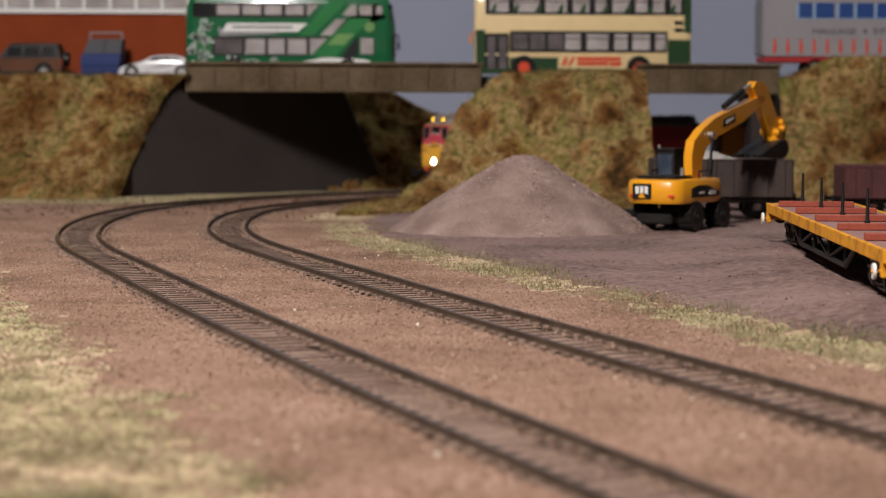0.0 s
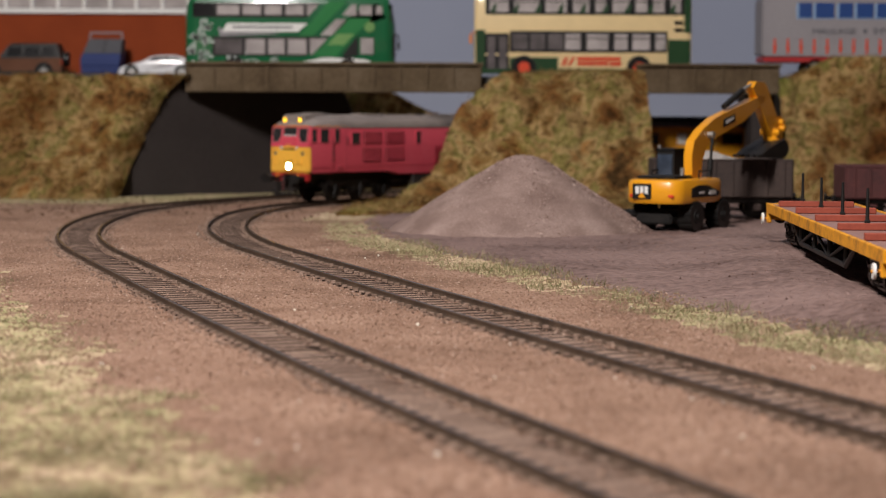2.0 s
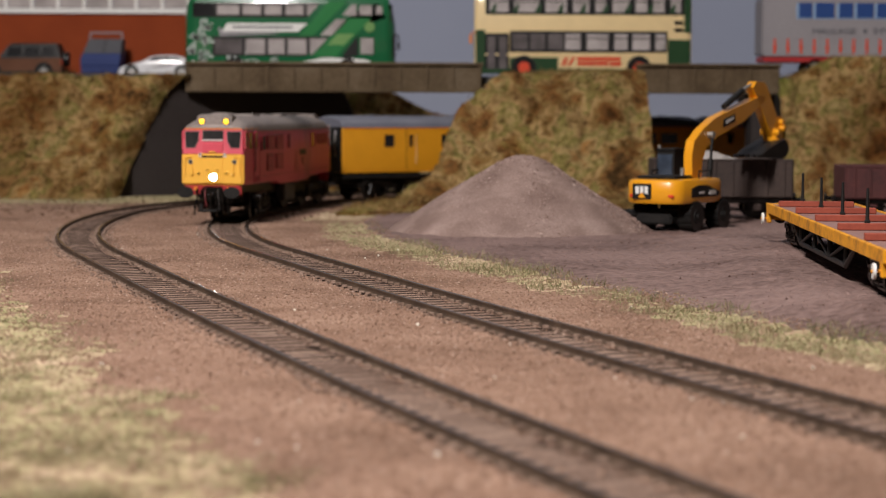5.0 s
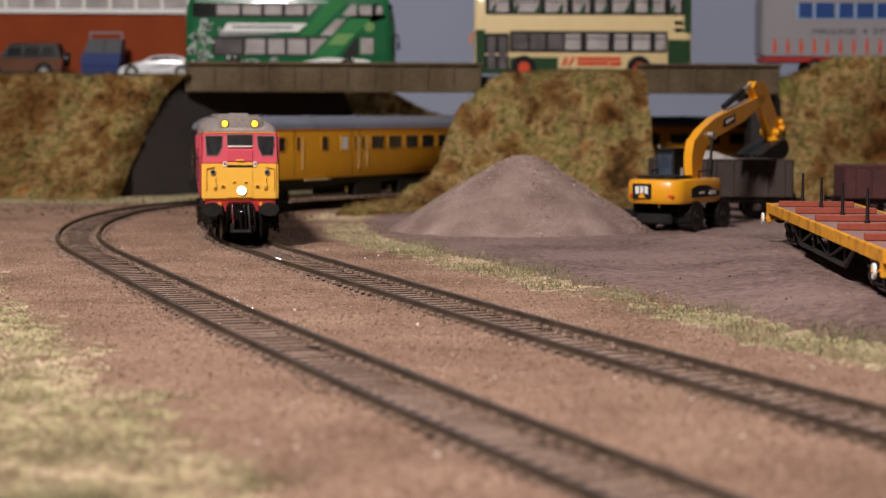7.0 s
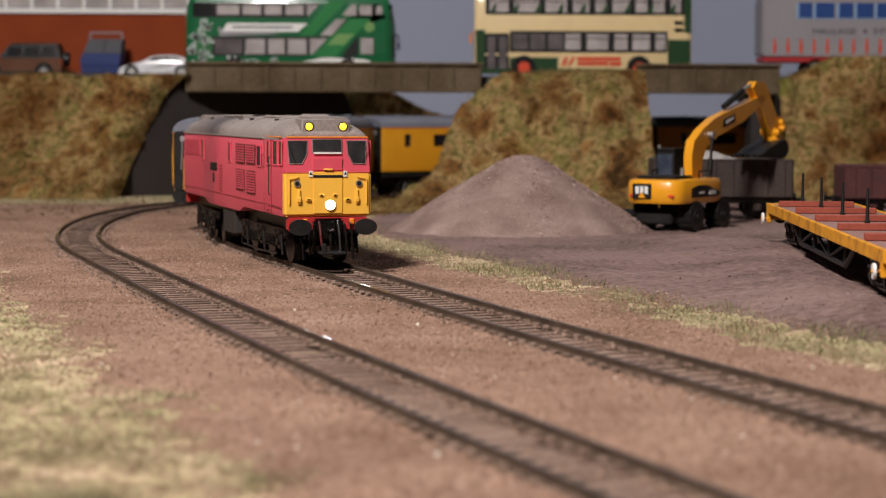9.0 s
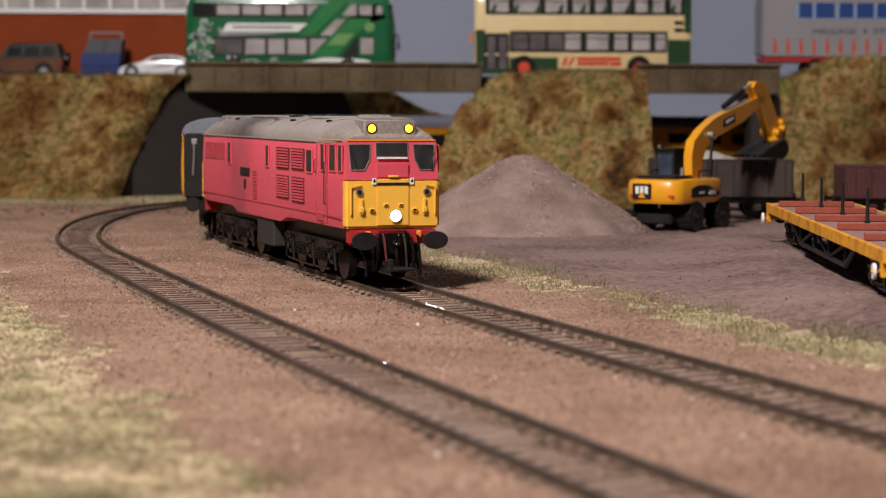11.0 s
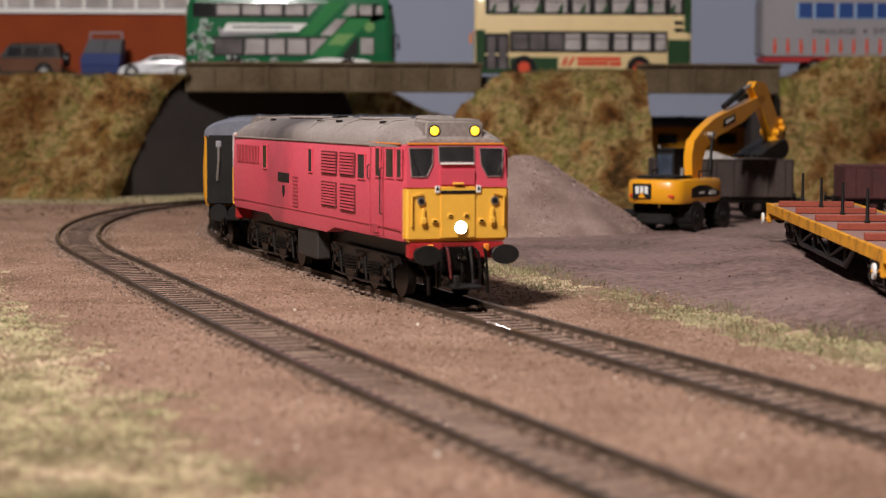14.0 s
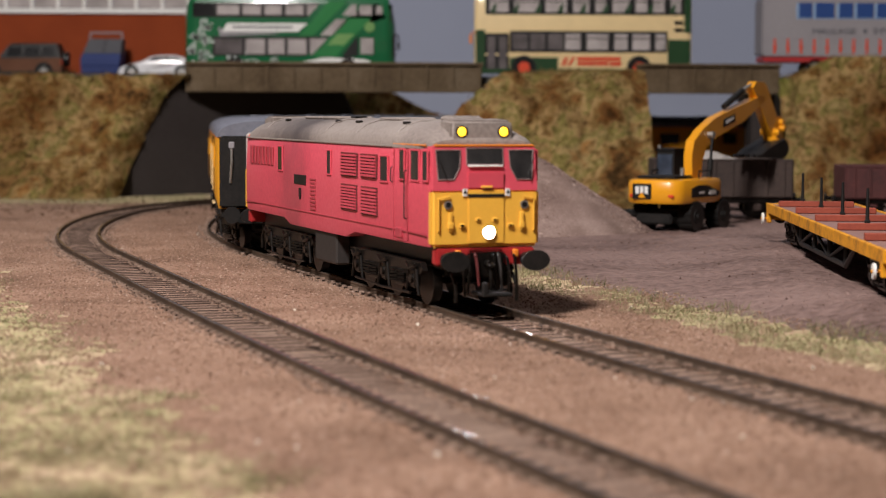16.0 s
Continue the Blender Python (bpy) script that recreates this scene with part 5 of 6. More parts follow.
def buses():
    # dark green and cream bus, front at its left end
    b = thing("double_decker_bus", "cream and dark green double-decker bus with red wheel hubs", "bus", mm(20.6, 1305, 76.6), group="buses")
    L = 145.6
    body = part("body", bus_shell(L, 57.5), CREAM, b, "cream and green body", smooth=40)
    part("roof_panel", Mesh().box(2, L - 2, 2, 30, 56.8, 58.0, 0.6, 2), DARKGREEN, body)
    part("lower_green", face(23.6, 56, 5, 13.2, 0.35), DARKGREEN, body)
    part("skirt", face(2.5, L - 2.5, 2.4, 5.6, 0.5), DARKGREEN, body)
    part("rear_green", face(129.8, L - 1, 5, 25.4, 0.3), DARKGREEN, body)
    part("front_green", face(0.8, 7, 4, 31.5, 0.3), DARKGREEN, body)
    part("upper_band", face(7, L - 5, 41.6, 55.2, 0.3, 0.6), BLACK, body)
    part("rear_corner", face(L - 5, L - 0.8, 30, 55.5, 0.35), DARKGREEN, body)
    part("lower_band", face(23.6, 129.6, 16.4, 31.0, 0.3, 0.4), BLACK, body)
    part("cream_line", face(7, 129.6, 14.6, 15.6, 0.45), CREAM, body)
    part("door_frame", face(7, 23.2, 2.6, 29.2, 0.35, 0.4), BLACK, body)
    for x0, x1 in ((8.4, 14.4), (16, 22)):
        part("door_pane", face(x0, x1, 5, 27.6, 0.5, 0.4), DIMPANE, body)
    for x0, x1, pale in ((25, 36, 0), (37, 47.6, 0), (49, 60, 0), (60.5, 71.5, 1), (75, 90, 1), (93.5, 103, 1), (105.5, 118, 1), (121, 128.4, 1)):
        part("window", face(x0, x1, 18, 29.4, 0.45, 0.7), PALEPANE if pale else DIMPANE, body)
        if pale:
            part("window_bar", face(x0, x1, 25.6, 26.3, 0.55), BLACK, body)
    for x0, x1 in ((9.5, 23), (26, 43.5), (47, 62), (65.5, 77), (80.5, 88.5), (92, 104), (107.5, 116), (119, 127.5), (131, 138.5)):
        part("window", face(x0, x1, 43, 54.2, 0.45, 0.8), PALEPANE, body)
        part("window_bar", face(x0, x1, 50.2, 50.9, 0.55), BLACK, body)
    for k in range(9):
        x = 10 + 15 * k
        part("seat_back", shape([(x, 43.2), (x + 4, 43.2), (x + 5, 48.5), (x + 3, 48.8)], 0.5), DARKGREEN, body)
    for x0, x1, z0, z1 in ((69, 98, 11.2, 13.6), (69, 90, 8, 10.4), (91, 98.5, 7.8, 10.4)):
        part("red_bar", Mesh().box(x0, x1, -0.55, 0, z0, z1), LOGORED, body, smooth=0)
    part("red_emblem", shape([(58, 8), (61, 13.6), (63, 13.6), (61, 8)], 0.6).slab([(62.5, 8), (66, 13.6), (68, 13.6), (64.5, 8)], "y", -0.6, 0.3), LOGORED, body)
    for z in (35.5, 24.2 + 6.4):
        part("rear_vent", face(134, 140, z, z + 2.4, 0.45), SOOT, body)
    part("mirror", Mesh().pipe([(0.5, -1, 30), (-2.4, -3, 29), (-2.6, -3, 26)], 0.5).box(-3.6, -1.6, -4, -2.2, 22, 27.5, 0.5), ORANGE, body)
    part("windscreen", Mesh().box(-0.3, 1.8, 2.5, 29, 12, 30, 0.6), DARKGLASS, body)
    for x in (33.2, 110.5):
        part("wheel_arch", Mesh().rod((x, -0.55, 6.4), (x, 1, 6.4), 8.2, n=28), BLACK, body)
    for x in (33.2, 110.5):
        for y in (0.9, 30):
            road_wheel(b, x, y, 6.4, LOGORED, 3.6, -1 if y < 5 else 1)

    # bright green bus, front at its right end
    b = thing("double_decker_bus", "bright green double-decker bus with white flower pattern", "bus", mm(-178, 1335, 76.6), group="buses")
    L = 144.5
    body = part("body", bus_shell(L, 56.5, 32.0, ((0.0, 5.0, 13.0), (0.8, 3.2, 8.0), (2.2, 1.6, 4.2), (4.5, 0.5, 1.4), (8.0, 0.0, 0.0))).bent(lambda c: Vector((L - c.x - (0.10 * max(0, c.z - 30) if c.x < 4 else 0), c.y, c.z))), GREENBUS, b, "glossy green body", smooth=40)
    part("upper_band", shape([(6, 40.5), (84, 40.5), (93, 50.5), (6, 50.5)], 0.3), BLACK, body)
    part("lower_band", shape([(19, 14.2), (83, 14.2), (121, 47), (132, 50.5), (138, 40.5), (118, 40.5), (97, 27.5), (19, 27.5)], 0.3), BLACK, body)
    part("green_sweep", shape([(78, 27.5), (88, 28), (112, 52), (99, 52)], 0.5), MIDGREEN, body)
    part("green_sweep_low", shape([(88, 14), (104, 14), (128, 40.2), (113, 40.2)], 0.5), MIDGREEN, body)
    part("lime_block", shape([(98, 22), (109.5, 22), (116.5, 29.5), (105, 29.5)], 0.65), LIMEGREEN, body)
    part("rear_window", face(5.5, 19.5, 40.8, 50.3, 0.5, 1.2), DARKGLASS, body)
    part("white_corner", shape([(5.5, 3), (12, 3), (8, 8), (5.5, 12)], 0.45), WHITE, body)
    for x0, x1 in ((22, 38), (39.5, 53), (54.5, 67), (69, 82)):
        part("window", face(x0, x1, 42, 49.4, 0.5, 0.6), PALEPANE, body)
    part("window", shape([(84, 42), (85.5, 42), (92, 49.4), (84, 49.4)], 0.5), PALEPANE, body)
    part("window", shape([(108, 42), (118, 42), (118, 49.4), (114.5, 49.4)], 0.5), PALEPANE, body)
    part("window", face(119.5, 129, 42, 49.4, 0.5, 0.5), PALEPANE, body)
    part("window", face(131, 136, 42.5, 48.8, 0.5, 0.5), PALEPANE, body)
    for x0, x1 in ((20.5, 40), (41.5, 55.5), (57, 69), (70.5, 84)):
        part("window", face(x0, x1, 15.2, 26.2, 0.5, 0.4), PALEPANE if x0 > 41 else DIMPANE, body)
    part("window", shape([(86, 15.4), (87.5, 15.4), (98, 26.2), (86, 26.2)], 0.5), PALEPANE, body)
    part("window", shape([(93, 28.4), (101, 28.4), (111, 39.6), (104, 39.6)], 0.5), PALEPANE, body)
    part("black_panel", shape([(108, 14.5), (119, 14.5), (119, 27.4), (118, 27.4)], 0.55), BLACK, body)
    part("window", face(120.5, 130, 15.4, 27, 0.5, 0.5), PALEPANE, body)
    part("windscreen", Mesh().box(L - 2.2, L + 0.1, 2, 29, 14, 29, 0.6), DARKGLASS, body)
    part("upper_windscreen", Mesh().box(L - 4.6, L - 2.0, 2, 29, 38, 50, 0.6), DARKGLASS, body)
    part("banner", shape([(26, 30.8), (78, 30.8), (84, 36.6), (29, 36.6)], 0.5), WHITE, body)
    part("banner_line", shape([(33, 33.2), (74, 33.2), (74, 34.6), (33, 34.6)], 0.6), PRINTGREY, body)
    part("grey_swirl", shape([(24, 27.6), (42, 28.4), (66, 29.2), (60, 30.4), (30, 30.6), (23, 34)], 0.45), CURTAIN, body)
    part("white_wave", shape([(70, 8), (96, 13.4), (124, 12.2), (136, 7), (112, 9.4), (92, 9.4)], 0.5), WHITE, body)
    part("round_emblem", Mesh().rod((127, -0.5, 34.4), (127, 0.3, 34.4), 3.6, n=20), LIMEGREEN, body)
    rng = random.Random(5)
    for cx, cz, n, sp in ((13, 34, 22, 4.6), (7.5, 27, 18, 4.0), (15, 24, 14, 3.4), (5, 18, 12, 3.2), (13, 15, 16, 4.2), (12, 9, 14, 5.0), (30, 10, 14, 7.0), (44, 9.5, 14, 7), (60, 9, 12, 6)):
        fl = Mesh()
        for _ in range(n):
            u, v = rng.gauss(0, sp * 0.5), rng.gauss(0, sp * 0.42)
            fl.rod((cx + u, -0.5, cz + v), (cx + u, 0.3, cz + v), rng.uniform(0.7, 1.5), n=7)
        part("white_blossom", fl, BLOSSOM, body, smooth=0)
    part("mirror", Mesh().pipe([(L - 1, 0, 30), (L + 2.2, -2, 28), (L + 2.4, -2, 23)], 0.6).box(L + 1.4, L + 3.2, -3, -1, 18.5, 24, 0.5), BLACK, body)
    for x in (34, 112):
        part("wheel_arch", Mesh().rod((x, -0.4, 6.4), (x, 1, 6.4), 8, n=26), BLACK, body)
    for x in (34, 112):
        for y in (0.9, 30):
            road_wheel(b, x, y, 6.4, SILVER, 3.6, -1 if y < 5 else 1)


def fitted(text, x0, x1, z0, z1, mat, parent, name):
    me = lettering(text, 10, mat)
    xs, zs = [v.co.x for v in me.vertices], [v.co.z for v in me.vertices]
    k, q = (x1 - x0) * MM / (max(xs) - min(xs)), (z1 - z0) * MM / (max(zs) - min(zs))
    for v in me.vertices:
        v.co = ((v.co.x - min(xs)) * k + x0 * MM, v.co.y - 0.0003, (v.co.z - min(zs)) * q + z0 * MM)
    return part(name, me, mat, parent)


def trailer():
    t = thing("lorry_trailer", "grey curtain-sided lorry trailer with blue lettering", "trailer", mm(213, 1300, 76.6))
    L = 178.0
    body = part("body", Mesh().box(0, L, 0, 33, 15.4, 53, 0.7, 2), CURTAIN, t)
    part("corner_post", Mesh().box(-0.3, 1.2, -0.35, 1, 15, 53.2, 0.3), CURTAIN, body)
    part("lower_rail", Mesh().box(1, L, -0.3, 0.5, 14.6, 16.4, 0.2), CURTAIN, body)
    part("curtain_hem", Mesh().box(1, L, -0.22, 0.3, 26.2, 26.7), CURTAIN, body, smooth=0)
    part("chassis", Mesh().box(1, L - 4, 1, 32, 10.6, 14.6, 0.5), BUFFERRED, t, "dark red chassis rail")
    strap = data_of(Mesh().box(-0.75, 0.75, -0.45, 0.2, 16.2, 26.2, 0.1), LOGORED)
    for k in range(19):
        part("strap", strap, LOGORED, body, "red curtain strap" if k == 0 else "", at=mm(8.2 + 8.8 * k, 0, 0))
        part("buckle", Mesh().box(8.2 + 8.8 * k - 1.2, 8.2 + 8.8 * k + 1.2, -0.6, 0.2, 19.4, 21.2, 0.1), LOGORED, body)
    for x0, x1 in ((23.8, 33), (35, 47.8), (50.6, 60.4), (62.4, 74), (76, 86)):
        part("name_bar_shade", face(x0 - 1.2, x1 - 0.6, 39.4, 49.6, 0.3, 0.2), SHADOWBLUE, body)
        part("name_bar", face(x0, x1, 40, 50.2, 0.45, 0.2), PRINTBLUE, body)
    fitted("HAULAGE", 33.6, 62.4, 29.6, 33.4, PRINTGREY, body, "lettering")
    part("dot", Mesh().rod((68.5, -0.45, 31.5), (68.5, 0.2, 31.5), 1.3, n=14), PRINTGREY, body)
    fitted("STO", 74, 88, 29.6, 33.4, PRINTGREY, body, "lettering")
    for x in (36, 52, 68, 150, 164):
        for y in (3, 30):
            road_wheel(t, x, y, 6.4, SILVER, 4, -1 if y < 5 else 1)
        part("axle_beam", Mesh().box(x - 1, x + 1, 4, 29, 5, 10.7, 0.3), BLACK, t)


def building():
    b = thing("brick_building", "low orange-red card building with a white sill and grey windows", "building", mm(-620, 1490, 76.6))
    part("wall", Mesh().box(0, 427, 0, 60, 0, 50.5, 0.4), BRICKRED, b)
    part("upper_wall", Mesh().box(0, 427, 4, 60, 50.5, 88, 0.4), CURTAIN, b)
    part("sill", Mesh().box(-1, 428.5, -2.4, 4.2, 50.2, 54, 0.4), WHITE, b, "white sill band")
    for k in range(21):
        w = part("window", Mesh().box(6 + 20 * k, 22.5 + 20 * k, 3.6, 4.4, 55, 78, 0.3), PALEPANE, b)
        part("mullion", Mesh().box(22.7 + 20 * k, 24.8 + 20 * k, 2.8, 4.4, 54, 79, 0.2), WHITE, w)
    part("roof", Mesh().box(-3, 430, -4, 64, 88, 91, 0.6), SKIPGREY, b)


def small_road_things():
    # bronze off-road car, seen from its side, facing left
    c = thing("off_road_car", "bronze off-road car with a spare wheel on its tail", "car", mm(-344, 1432, 76.6))
    part("body", Mesh().slab([(0, 4), (0, 12.4), (2, 14), (61.6, 15), (62, 13), (62, 4)], "y", 0, 25), BRONZE, c, "bronze lower body")
    part("cabin", Mesh().loft([[(16, 0.4, 14.8), (61.4, 0.4, 14.8), (61.4, 24.6, 14.8), (16, 24.6, 14.8)], [(23, 2.2, 24.6), (58.5, 2.2, 25.2), (58.5, 22.8, 25.2), (23, 22.8, 24.6)]]), BLACK, c, "dark glazed cabin")
    for x0, x1 in ((22, 33), (34.5, 46), (47.5, 57)):
        part("side_window", shape([(x0 - 0.6, 16), (x1, 16), (x1 - 0.5, 23), (x0 + 1, 23)], 0.4).bent(lambda v: Vector((v.x, v.y + 0.6 + 0.18 * (v.z - 15), v.z))), DARKGLASS, c)
    part("roof_rail", Mesh().box(24, 58, 2.4, 22.6, 25, 25.9, 0.4), BRONZE, c)
    part("sill_trim", Mesh().box(2, 60, -0.35, 25.3, 3.2, 5.2, 0.3), BLACK, c)
    part("spare_wheel", Mesh().rod((62, 12, 14), (65.6, 12, 14), 5.6, n=24), RUBBER, c)
    part("rear_bumper", Mesh().box(61, 63.6, 0.6, 24.4, 3.6, 7.4, 0.5), SOOT, c)
    part("tail_lamp", Mesh().box(61.6, 62.5, -0.2, 1.8, 10, 13.6, 0.2), LOGORED, c)
    for x in (11, 49):
        part("wheel_arch", Mesh().rod((x, -0.3, 5.2), (x, 1, 5.2), 6.6, n=24), BLACK, c)
    for x in (11, 49):
        for y in (1.2, 23.8):
            w = road_wheel(c, x, y, 5.3, BLACK, 3.2, -1 if y < 5 else 1)
            sp = Mesh()
            for k in range(5):
                q = Matrix.Rotation(2 * math.pi * k / 5, 3, "Y")
                sp.box(-0.55, 0.55, -2.1, -1.6, 0.4, 3.3, turn=q)
            part("spoke", sp, SILVER, w, smooth=0)

    # white sports car
    c = thing("sports_car", "low white sports car with dark side windows", "car", mm(-239.5, 1426, 76.6))
    ring = []
    for x, zt, half in ((0, 6.4, 10), (2, 8.2, 11.6), (8, 10.2, 12.2), (16, 12.2, 12.4), (20, 13.2, 12.4), (44, 13.8, 12.4), (56, 12.4, 12.2), (60, 10.6, 11.4), (61.5, 8.4, 10.6)):
        ring.append([(x, 12.4 - half, 3.2), (x, 12.4 - half, zt - 3), (x, 12.9 - half, zt - 0.9), (x, 15 - half, zt), (x, 9.8 + half, zt), (x, 11.9 + half, zt - 0.9), (x, 12.4 + half, zt - 3), (x, 12.4 + half, 3.2)])
    part("body", Mesh().loft(ring), CARWHITE, c, smooth=40)
    part("cabin", Mesh().loft([[(17, 1.6, 12), (54, 1.6, 12), (54, 23.2, 12), (17, 23.2, 12)], [(24, 4, 16), (46, 4.6, 16), (46, 20.2, 16), (24, 20.8, 16)], [(29, 6, 17.2), (42, 6, 17.2), (42, 19, 17.2), (29, 19, 17.2)]]), CARWHITE, c, smooth=50)
    part("side_window", shape([(20.5, 12.4), (48, 12.8), (43, 15.6), (27, 15.8)], 0.25).bent(lambda v: Vector((v.x, v.y + 1.5 + 0.55 * (v.z - 12), v.z))), DARKGLASS, c)
    part("door_scoop", shape([(22, 7.2), (40, 9.4), (44, 12), (30, 9.6)], 0.35), CURTAIN, c)
    part("sill_trim", Mesh().box(6, 56, -0.2, 25, 2.2, 3.8, 0.3), BLACK, c)
    for x in (10.2, 47):
        part("wheel_arch", Mesh().rod((x, -0.25, 4.6), (x, 1, 4.6), 5.4, n=22), BLACK, c)
    for x in (10.2, 47):
        for y in (1.2, 23.6):
            road_wheel(c, x, y, 4.6, SILVER, 2.8, -1 if y < 5 else 1)

    # blue skip with a grey cover
    s = thing("blue_container", "blue metal container with a sloping grey cover and rail", "container", mm(-271.5, 1452, 76.6))
    part("body", Mesh().loft([[(0.6, 0, 0), (28, 0, 0), (28, 24, 0), (0.6, 24, 0)], [(0, -1, 15), (29.4, -1, 15), (29.4, 24, 15), (0, 24, 15)], [(1.6, 1, 19), (29.6, 1, 19), (29.6, 24, 19), (1.6, 24, 19)]]), SKIPBLUE, s)
    for z in (4.2, 9.6):
        part("rib", Mesh().box(0, 28.8, -1.3, 0, z, z + 1.1, 0.2), SKIPBLUE, s)
    part("cover", Mesh().loft([[(1.6, 0.6, 19), (29.6, 0.6, 19), (29.6, 24, 19), (1.6, 24, 19)], [(5, 9, 30), (29.6, 9, 30), (29.6, 24, 30), (5, 24, 30)]]), SKIPGREY, s)
    part("rail", Mesh().pipe([(5, 12, 30), (5.6, 12, 34.4), (29, 12, 34.6), (29.4, 12, 30)], 0.7), CURTAIN, s)
    part("cover_seam", Mesh().rod((17, 0.4, 19.2), (18, 8.8, 30.1), 0.3, n=6), BLACK, s)


# ---------------------------------------------------------------- grass and loose ballast
def blades(name, places, mat, label):
    verts, faces = [], []
    for x, y, z, h in places:
        a = random.uniform(0, 6.283)
        lean, w = h * random.uniform(0.3, 1.3), random.uniform(0.05, 0.10)
        dx, dy = math.cos(a) * lean, math.sin(a) * lean
        k = len(verts)
        b = random.uniform(0, 3.14)
        ux, uy = math.cos(b) * w, math.sin(b) * w
        verts += [((x - ux) * MM, (y - uy) * MM, z * MM), ((x + ux) * MM, (y + uy) * MM, z * MM),
                  ((x + dx * 0.4 + ux * 0.7) * MM, (y + dy * 0.4 + uy * 0.7) * MM, (z + h * 0.65) * MM), ((x + dx * 0.4 - ux * 0.7) * MM, (y + dy * 0.4 - uy * 0.7) * MM, (z + h * 0.65) * MM),
                  ((x + dx) * MM, (y + dy) * MM, (z + h) * MM)]
        faces += [(k, k + 1, k + 2, k + 3), (k + 3, k + 2, k + 4)]
    ob = sheet(name, verts, faces, mat, smooth=False)
    tagged(ob, label, "grass", kind="stuff")


def scatter():
    rng = random.Random(7)
    green, straw = [], []
    while len(green) < 20000:
        y = 262 + 700 * rng.random() ** 1.5
        x = rng.uniform(-0.24 * y - 10, 0.24 * y + 20)
        g = grassy(x, y)
        clump = 0.5 + 0.9 * noise.noise((x * 0.06, y * 0.06, 21)) + 0.5 * noise.noise((x * 0.2, y * 0.2, 22))
        if rng.random() < g * clump:
            h = rng.uniform(0.5, 1.7) * (0.7 + 0.5 * clump)
            (straw if rng.random() < 0.4 else green).append((x, y, ground_z(x, y) - 0.3, h))
    wisps = 0
    while wisps < 4200:
        y = 400 + 420 * rng.random()
        x = rng.uniform(-60, 0.24 * y + 10)
        if 0.35 < grassy(x, y) and 30 < offset_from(R_IN, x, y) < 82 and noise.noise((x * 0.06, y * 0.06, 31)) > -0.15:
            (straw if rng.random() < 0.4 else green).append((x, y, ground_z(x, y) - 0.3, rng.uniform(1.2, 3.6)))
            wisps += 1
    foot = 0
    while foot < 2600:
        x, y = rng.uniform(-345, -150), rng.uniform(1085, 1222)
        if offset_from(R_OUT, x, y) < -26 and rng.random() < ramp(1080, 1200, y):
            (straw if rng.random() < 0.5 else green).append((x, y, ground_z(x, y) - 0.3, rng.uniform(1.0, 3.4)))
            foot += 1
    leaves = []
    for _ in range(900):
        x, y = rng.uniform(-345, 20), rng.uniform(1000, 1225)
        o1, o2 = offset_from(R_IN, x, y), offset_from(R_OUT, x, y)
        if min(abs(o1), abs(o2)) > 15 and o1 < 40:
            leaves.append((x, y, ground_z(x, y) + 0.2, rng.uniform(0.4, 1.1)))
    tagged(stones("leaf_litter", leaves, LITTER), "dark brown crumbs of leaf litter at the foot of the bank", "leaf litter", kind="stuff")
    blades("static_grass", green, BLADES, "short yellow-green static grass beside the track")
    blades("straw_grass", straw, STRAW, "dry straw-coloured grass fibres among the green")
    grains = []
    while len(grains) < 60000:
        y = 250 + 850 * rng.random() ** 1.3
        x = rng.uniform(-0.24 * y - 10, 0.24 * y + 20)
        o1, o2 = abs(offset_from(R_IN, x, y)), abs(offset_from(R_OUT, x, y))
        if (o1 < 9.9 and o1 > 7.6) or (o2 < 9.9 and o2 > 7.6) or yard_edge(x, y) > 4:
            continue
        if min(o1, o2) < 5.2 and rng.random() < 0.93:
            continue
        r = rng.uniform(0.18, 0.5) * (1.5 if rng.random() < 0.05 else 1)
        grains.append((x, y, ground_z(x, y) + 0.1 * r, r))
    tagged(stones("ballast_grains", grains, GRAIN), "loose brown ballast grains over the earth", "ballast", kind="stuff")
    lumps = []
    for d in (R_IN, R_OUT):
        for _ in range(1700):
            s = rng.uniform(-260, 600)
            x, y, f = line_at(d, s)
            u = rng.choice((-1, 1)) * (rng.uniform(10.4, 14.5) if rng.random() < 0.55 else rng.uniform(4.6, 7.4))
            x, y = x + math.cos(f) * u, y + math.sin(f) * u
            lumps.append((x, y, ground_z(x, y) + 0.15, rng.uniform(0.35, 0.85)))
    tagged(stones("ballast_lumps", lumps, LUMP), "darker ballast lumps along the rails", "ballast", kind="stuff")
    # Pale chips added to stand in for glints of lamplight on the ballast.
    bits = []
    for _ in range(46):
        y = rng.uniform(290, 900)
        x = rng.uniform(-0.2 * y, 0.2 * y)
        if yard_edge(x, y) < 0 and min(abs(offset_from(R_IN, x, y)), abs(offset_from(R_OUT, x, y))) > 11:
            bits.append((x, y, ground_z(x, y) + 0.35, rng.uniform(0.35, 0.7)))
    tagged(stones("pale_chips", bits, GLINT), "a few pale glassy chips added as glints on the ballast", "chips", kind="stuff")
    clods = []
    for _ in range(1500):
        y = rng.uniform(420, 1000)
        x = rng.uniform(10, 0.25 * y + 30)
        if yard_edge(x, y) > 0:
            clods.append((x, y, ground_z(x, y), rng.uniform(0.2, 0.6) * (2.2 if rng.random() < 0.02 else 1)))
    tagged(stones("mud_crumbs", clods, MUD), "crumbs of mauve mud on the yard", "mud", kind="stuff")
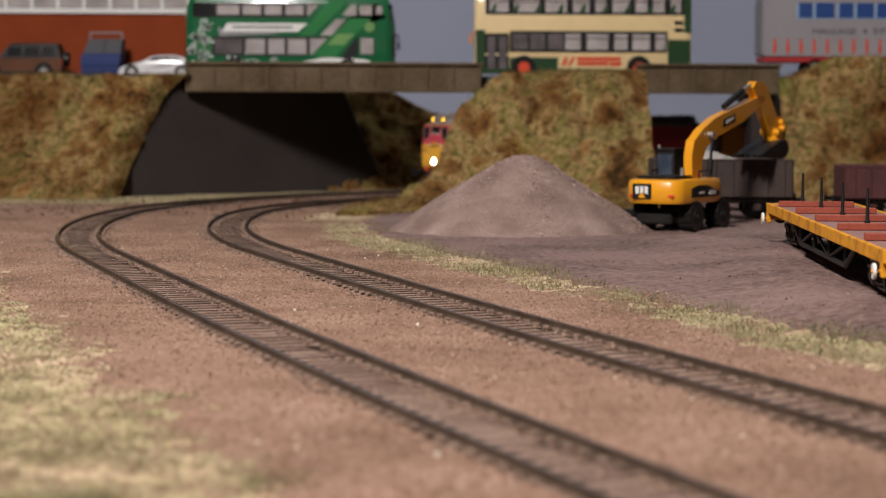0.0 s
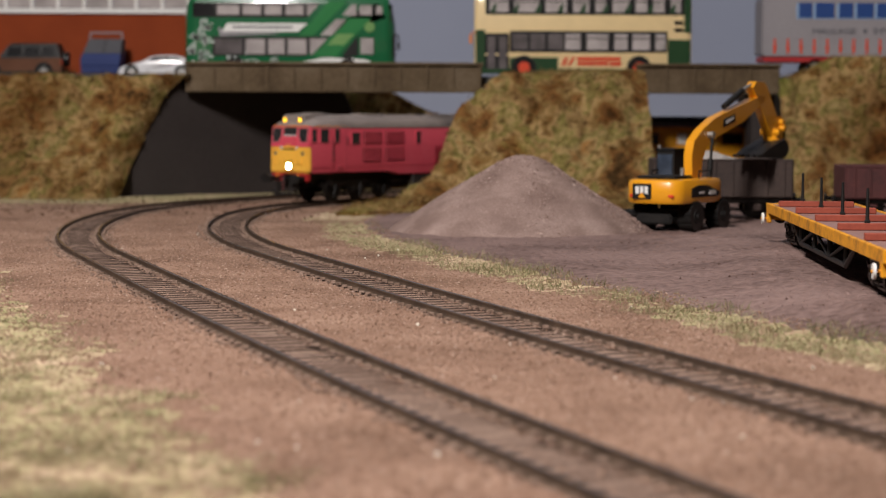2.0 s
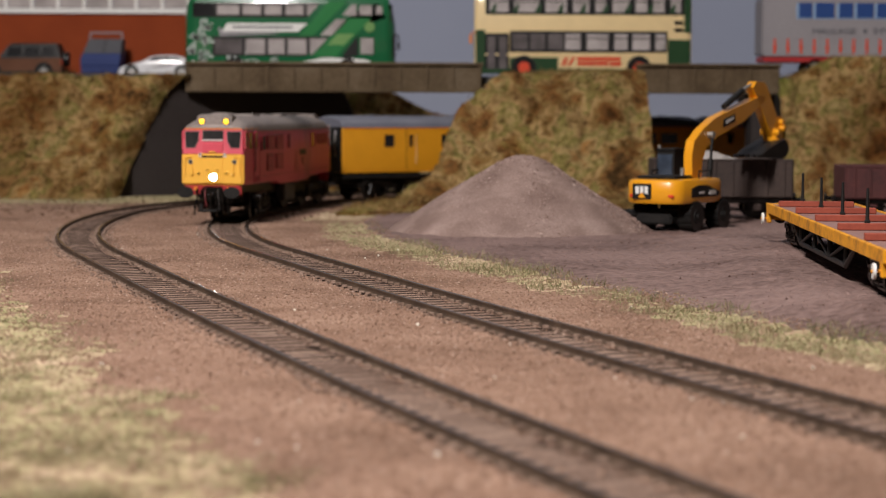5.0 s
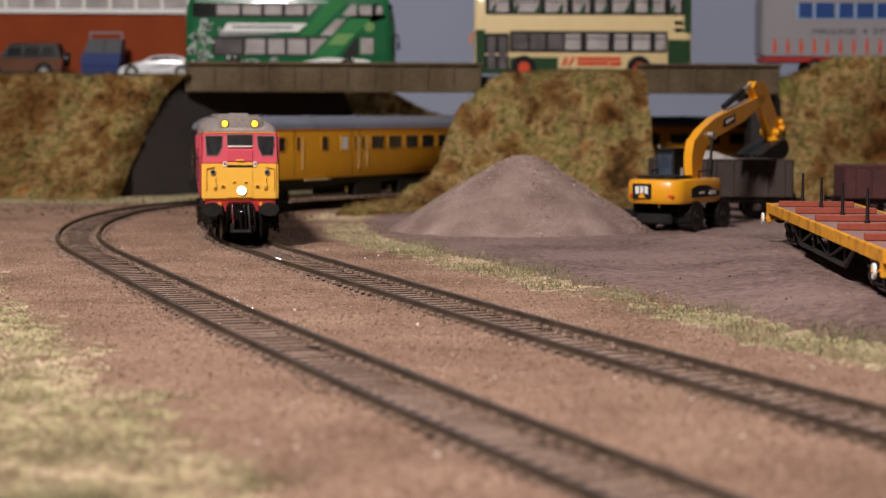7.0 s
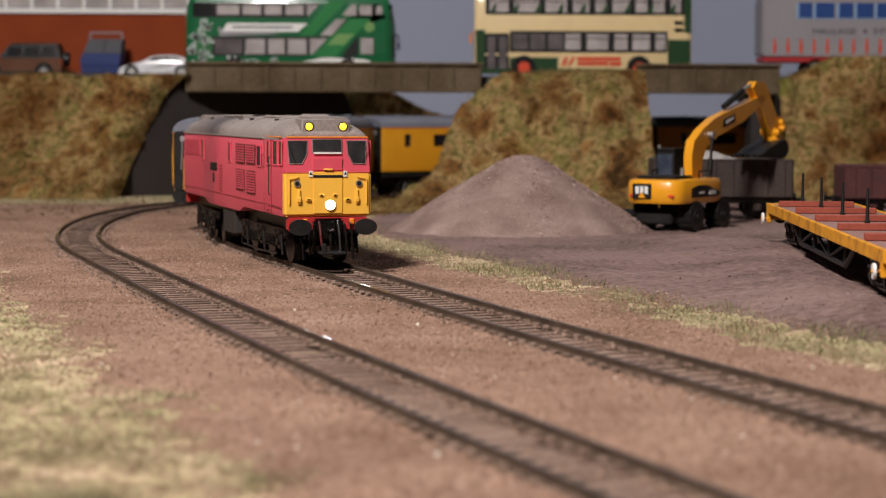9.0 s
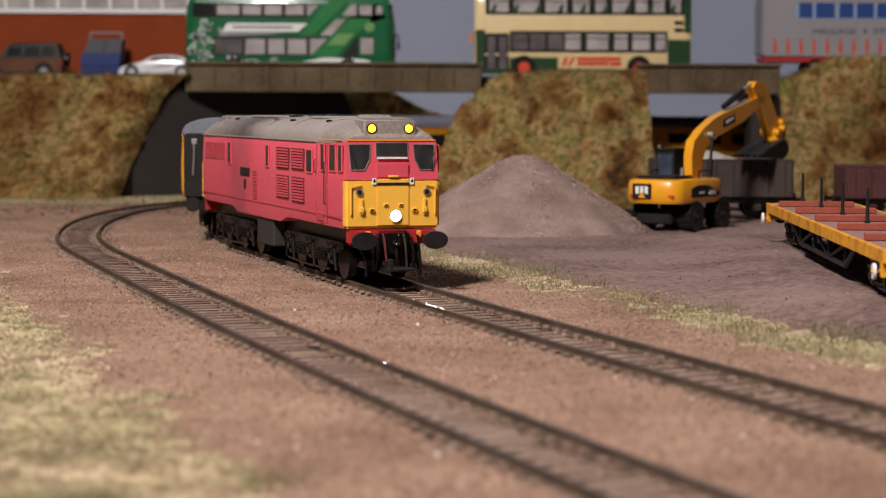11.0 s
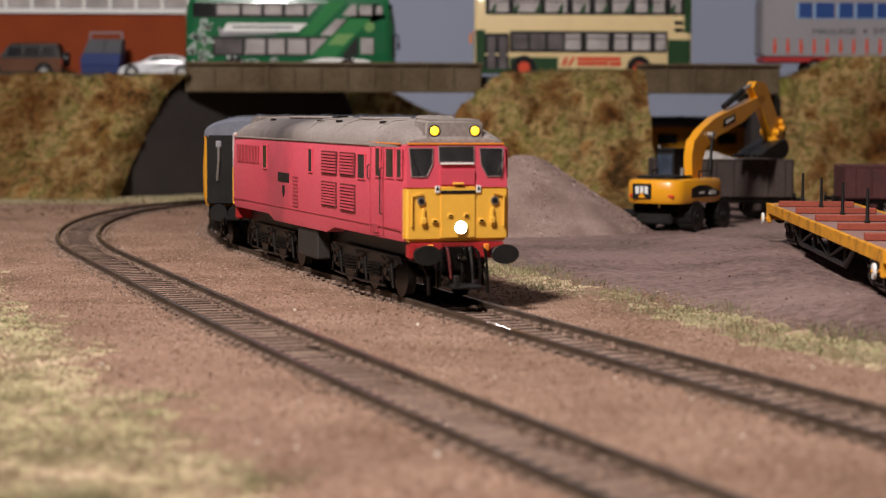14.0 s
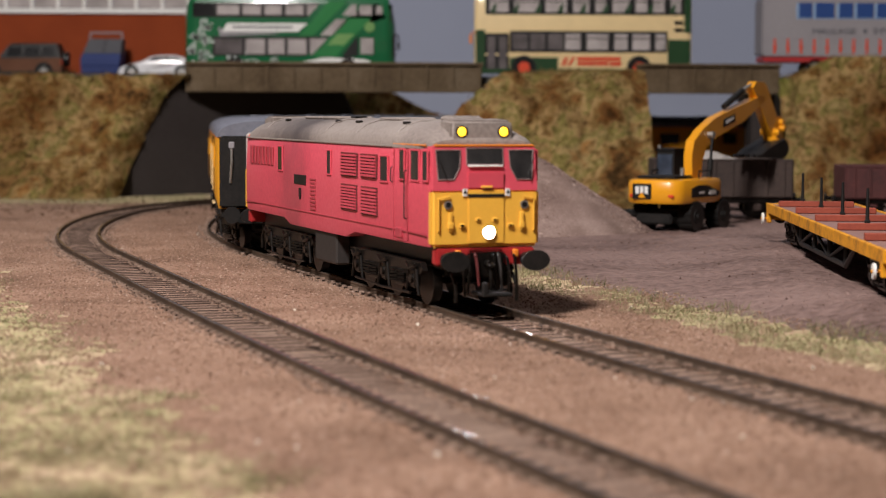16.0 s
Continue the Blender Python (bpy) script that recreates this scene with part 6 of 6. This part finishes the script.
# ---------------------------------------------------------------- build it all
hall()
backscene()
ground()
banks()
mound()
bridge()
track(R_IN, -930, 560, "brown model railway track with weathered sleepers, curving")
track(R_OUT, -930, 640, "brown model railway track with weathered sleepers, curving")
LOCO, LOCO_BOGIES = locomotive()
TRAIN = [(LOCO, LOCO_BOGIES, 0.0, (48.0, 164.0))]
LONG = [(-40, -32, 0), (-54.5, -51, 0), (-84, -76.5, 0), (-104.5, -97, 1), (-114, -111, 0), (-123, -119.5, 0)] + [(-146 - 20 * k, -130 - 20 * k, 0) for k in range(8)]
SHORT = [(-23, -18, 0), (-58, -41, 0), (-88, -72, 0), (-112, -96, 0), (-136, -120, 0), (-160, -144, 0), (-184, -168, 0), (-208, -196, 0), (-222, -217, 0)]
for length, windows, pivots, behind in ((312.0, LONG, (38.0, 276.0), 232.0), (238.0, SHORT, (38.0, 200.0), 550.0), (252.0, SHORT, (40.0, 212.0), 795.0)):
    c, b = coach("deep yellow model coach with blue-grey roof and dark windows", length, windows, pivots)
    TRAIN.append((c, b, behind, pivots))
sand_pile()
mineral_wagon(mm(139.5, 976, 0.6, 0, 0, -0.5), True)
mineral_wagon(mm(231.5, 976, 0.6, 0, 0, -0.5), False)
siding([(x, 976 - 0.009 * (x - 142), radians(90)) for x in range(96, 420, 8)], 0.6, "half-buried siding rails in the mud")
flat_wagon()
excavator()
buses()
trailer()
building()
small_road_things()
scatter()
# ---------------------------------------------------------------- the train's run: seconds, mm run by the locomotive's front past the arc's end
RUN = [(0, -523), (0.5, -486), (1, -447), (1.5, -411), (2, -378.5), (2.5, -347), (3, -316), (3.5, -286), (4, -255), (4.2, -241), (5, -189), (6.3, -103), (6.5, -83), (7, -31), (7.5, 10.5), (8, 43.5), (8.5, 69), (9, 92.5), (10, 133), (11.5, 177.5), (12, 190), (12.5, 200.8), (13, 209.6), (13.5, 217.5), (14, 224.6), (14.5, 231.2), (15, 237.2), (15.5, 242.9), (16, 247.5)]


def run_at(t):
    ts, ss = [a for a, _ in RUN], [b for _, b in RUN]
    i = max(0, min(len(ts) - 2, int(np.searchsorted(ts, t)) - 1))
    def slope(k):
        k0, k1 = max(0, k - 1), min(len(ts) - 1, k + 1)
        return (ss[k1] - ss[k0]) / (ts[k1] - ts[k0])
    h = ts[i + 1] - ts[i]
    u = (t - ts[i]) / h
    return ((2 * u**3 - 3 * u**2 + 1) * ss[i] + (u**3 - 2 * u**2 + u) * h * slope(i) + (3 * u**2 - 2 * u**3) * ss[i + 1] + (u**3 - u**2) * h * slope(i + 1))


def motions():
    times = [0.25 * k for k in range(65)]
    for body, bogies, behind, (p1, p2) in TRAIN:
        rows, turns = [], ([], [])
        for t in times:
            s = run_at(t) - behind
            x1, y1, f1 = line_at(R_IN, s - p1)
            x2, y2, f2 = line_at(R_IN, s - p2)
            a = math.atan2(y1 - y2, x1 - x2)
            play = radians(0.55) * ramp(60, 240, run_at(t)) * (body is LOCO)  # the bogies' side play once it leaves the curve
            a += play
            rows.append((t, Matrix.Translation(((x1 + p1 * math.cos(a)) * MM, (y1 + p1 * math.sin(a)) * MM, 0)) @ Matrix.Rotation(a, 4, "Z")))
            for k, (f, p) in enumerate(((f1, p1), (f2, p2))):
                turns[k].append((t, Matrix.Translation((-p * MM, (p - p1) * math.tan(play) * MM, 0)) @ Matrix.Rotation(f - math.pi / 2 - a, 4, "Z")))
        walk(body, rows)
        for b, r in zip(bogies, turns):
            walk(b, r)


motions()
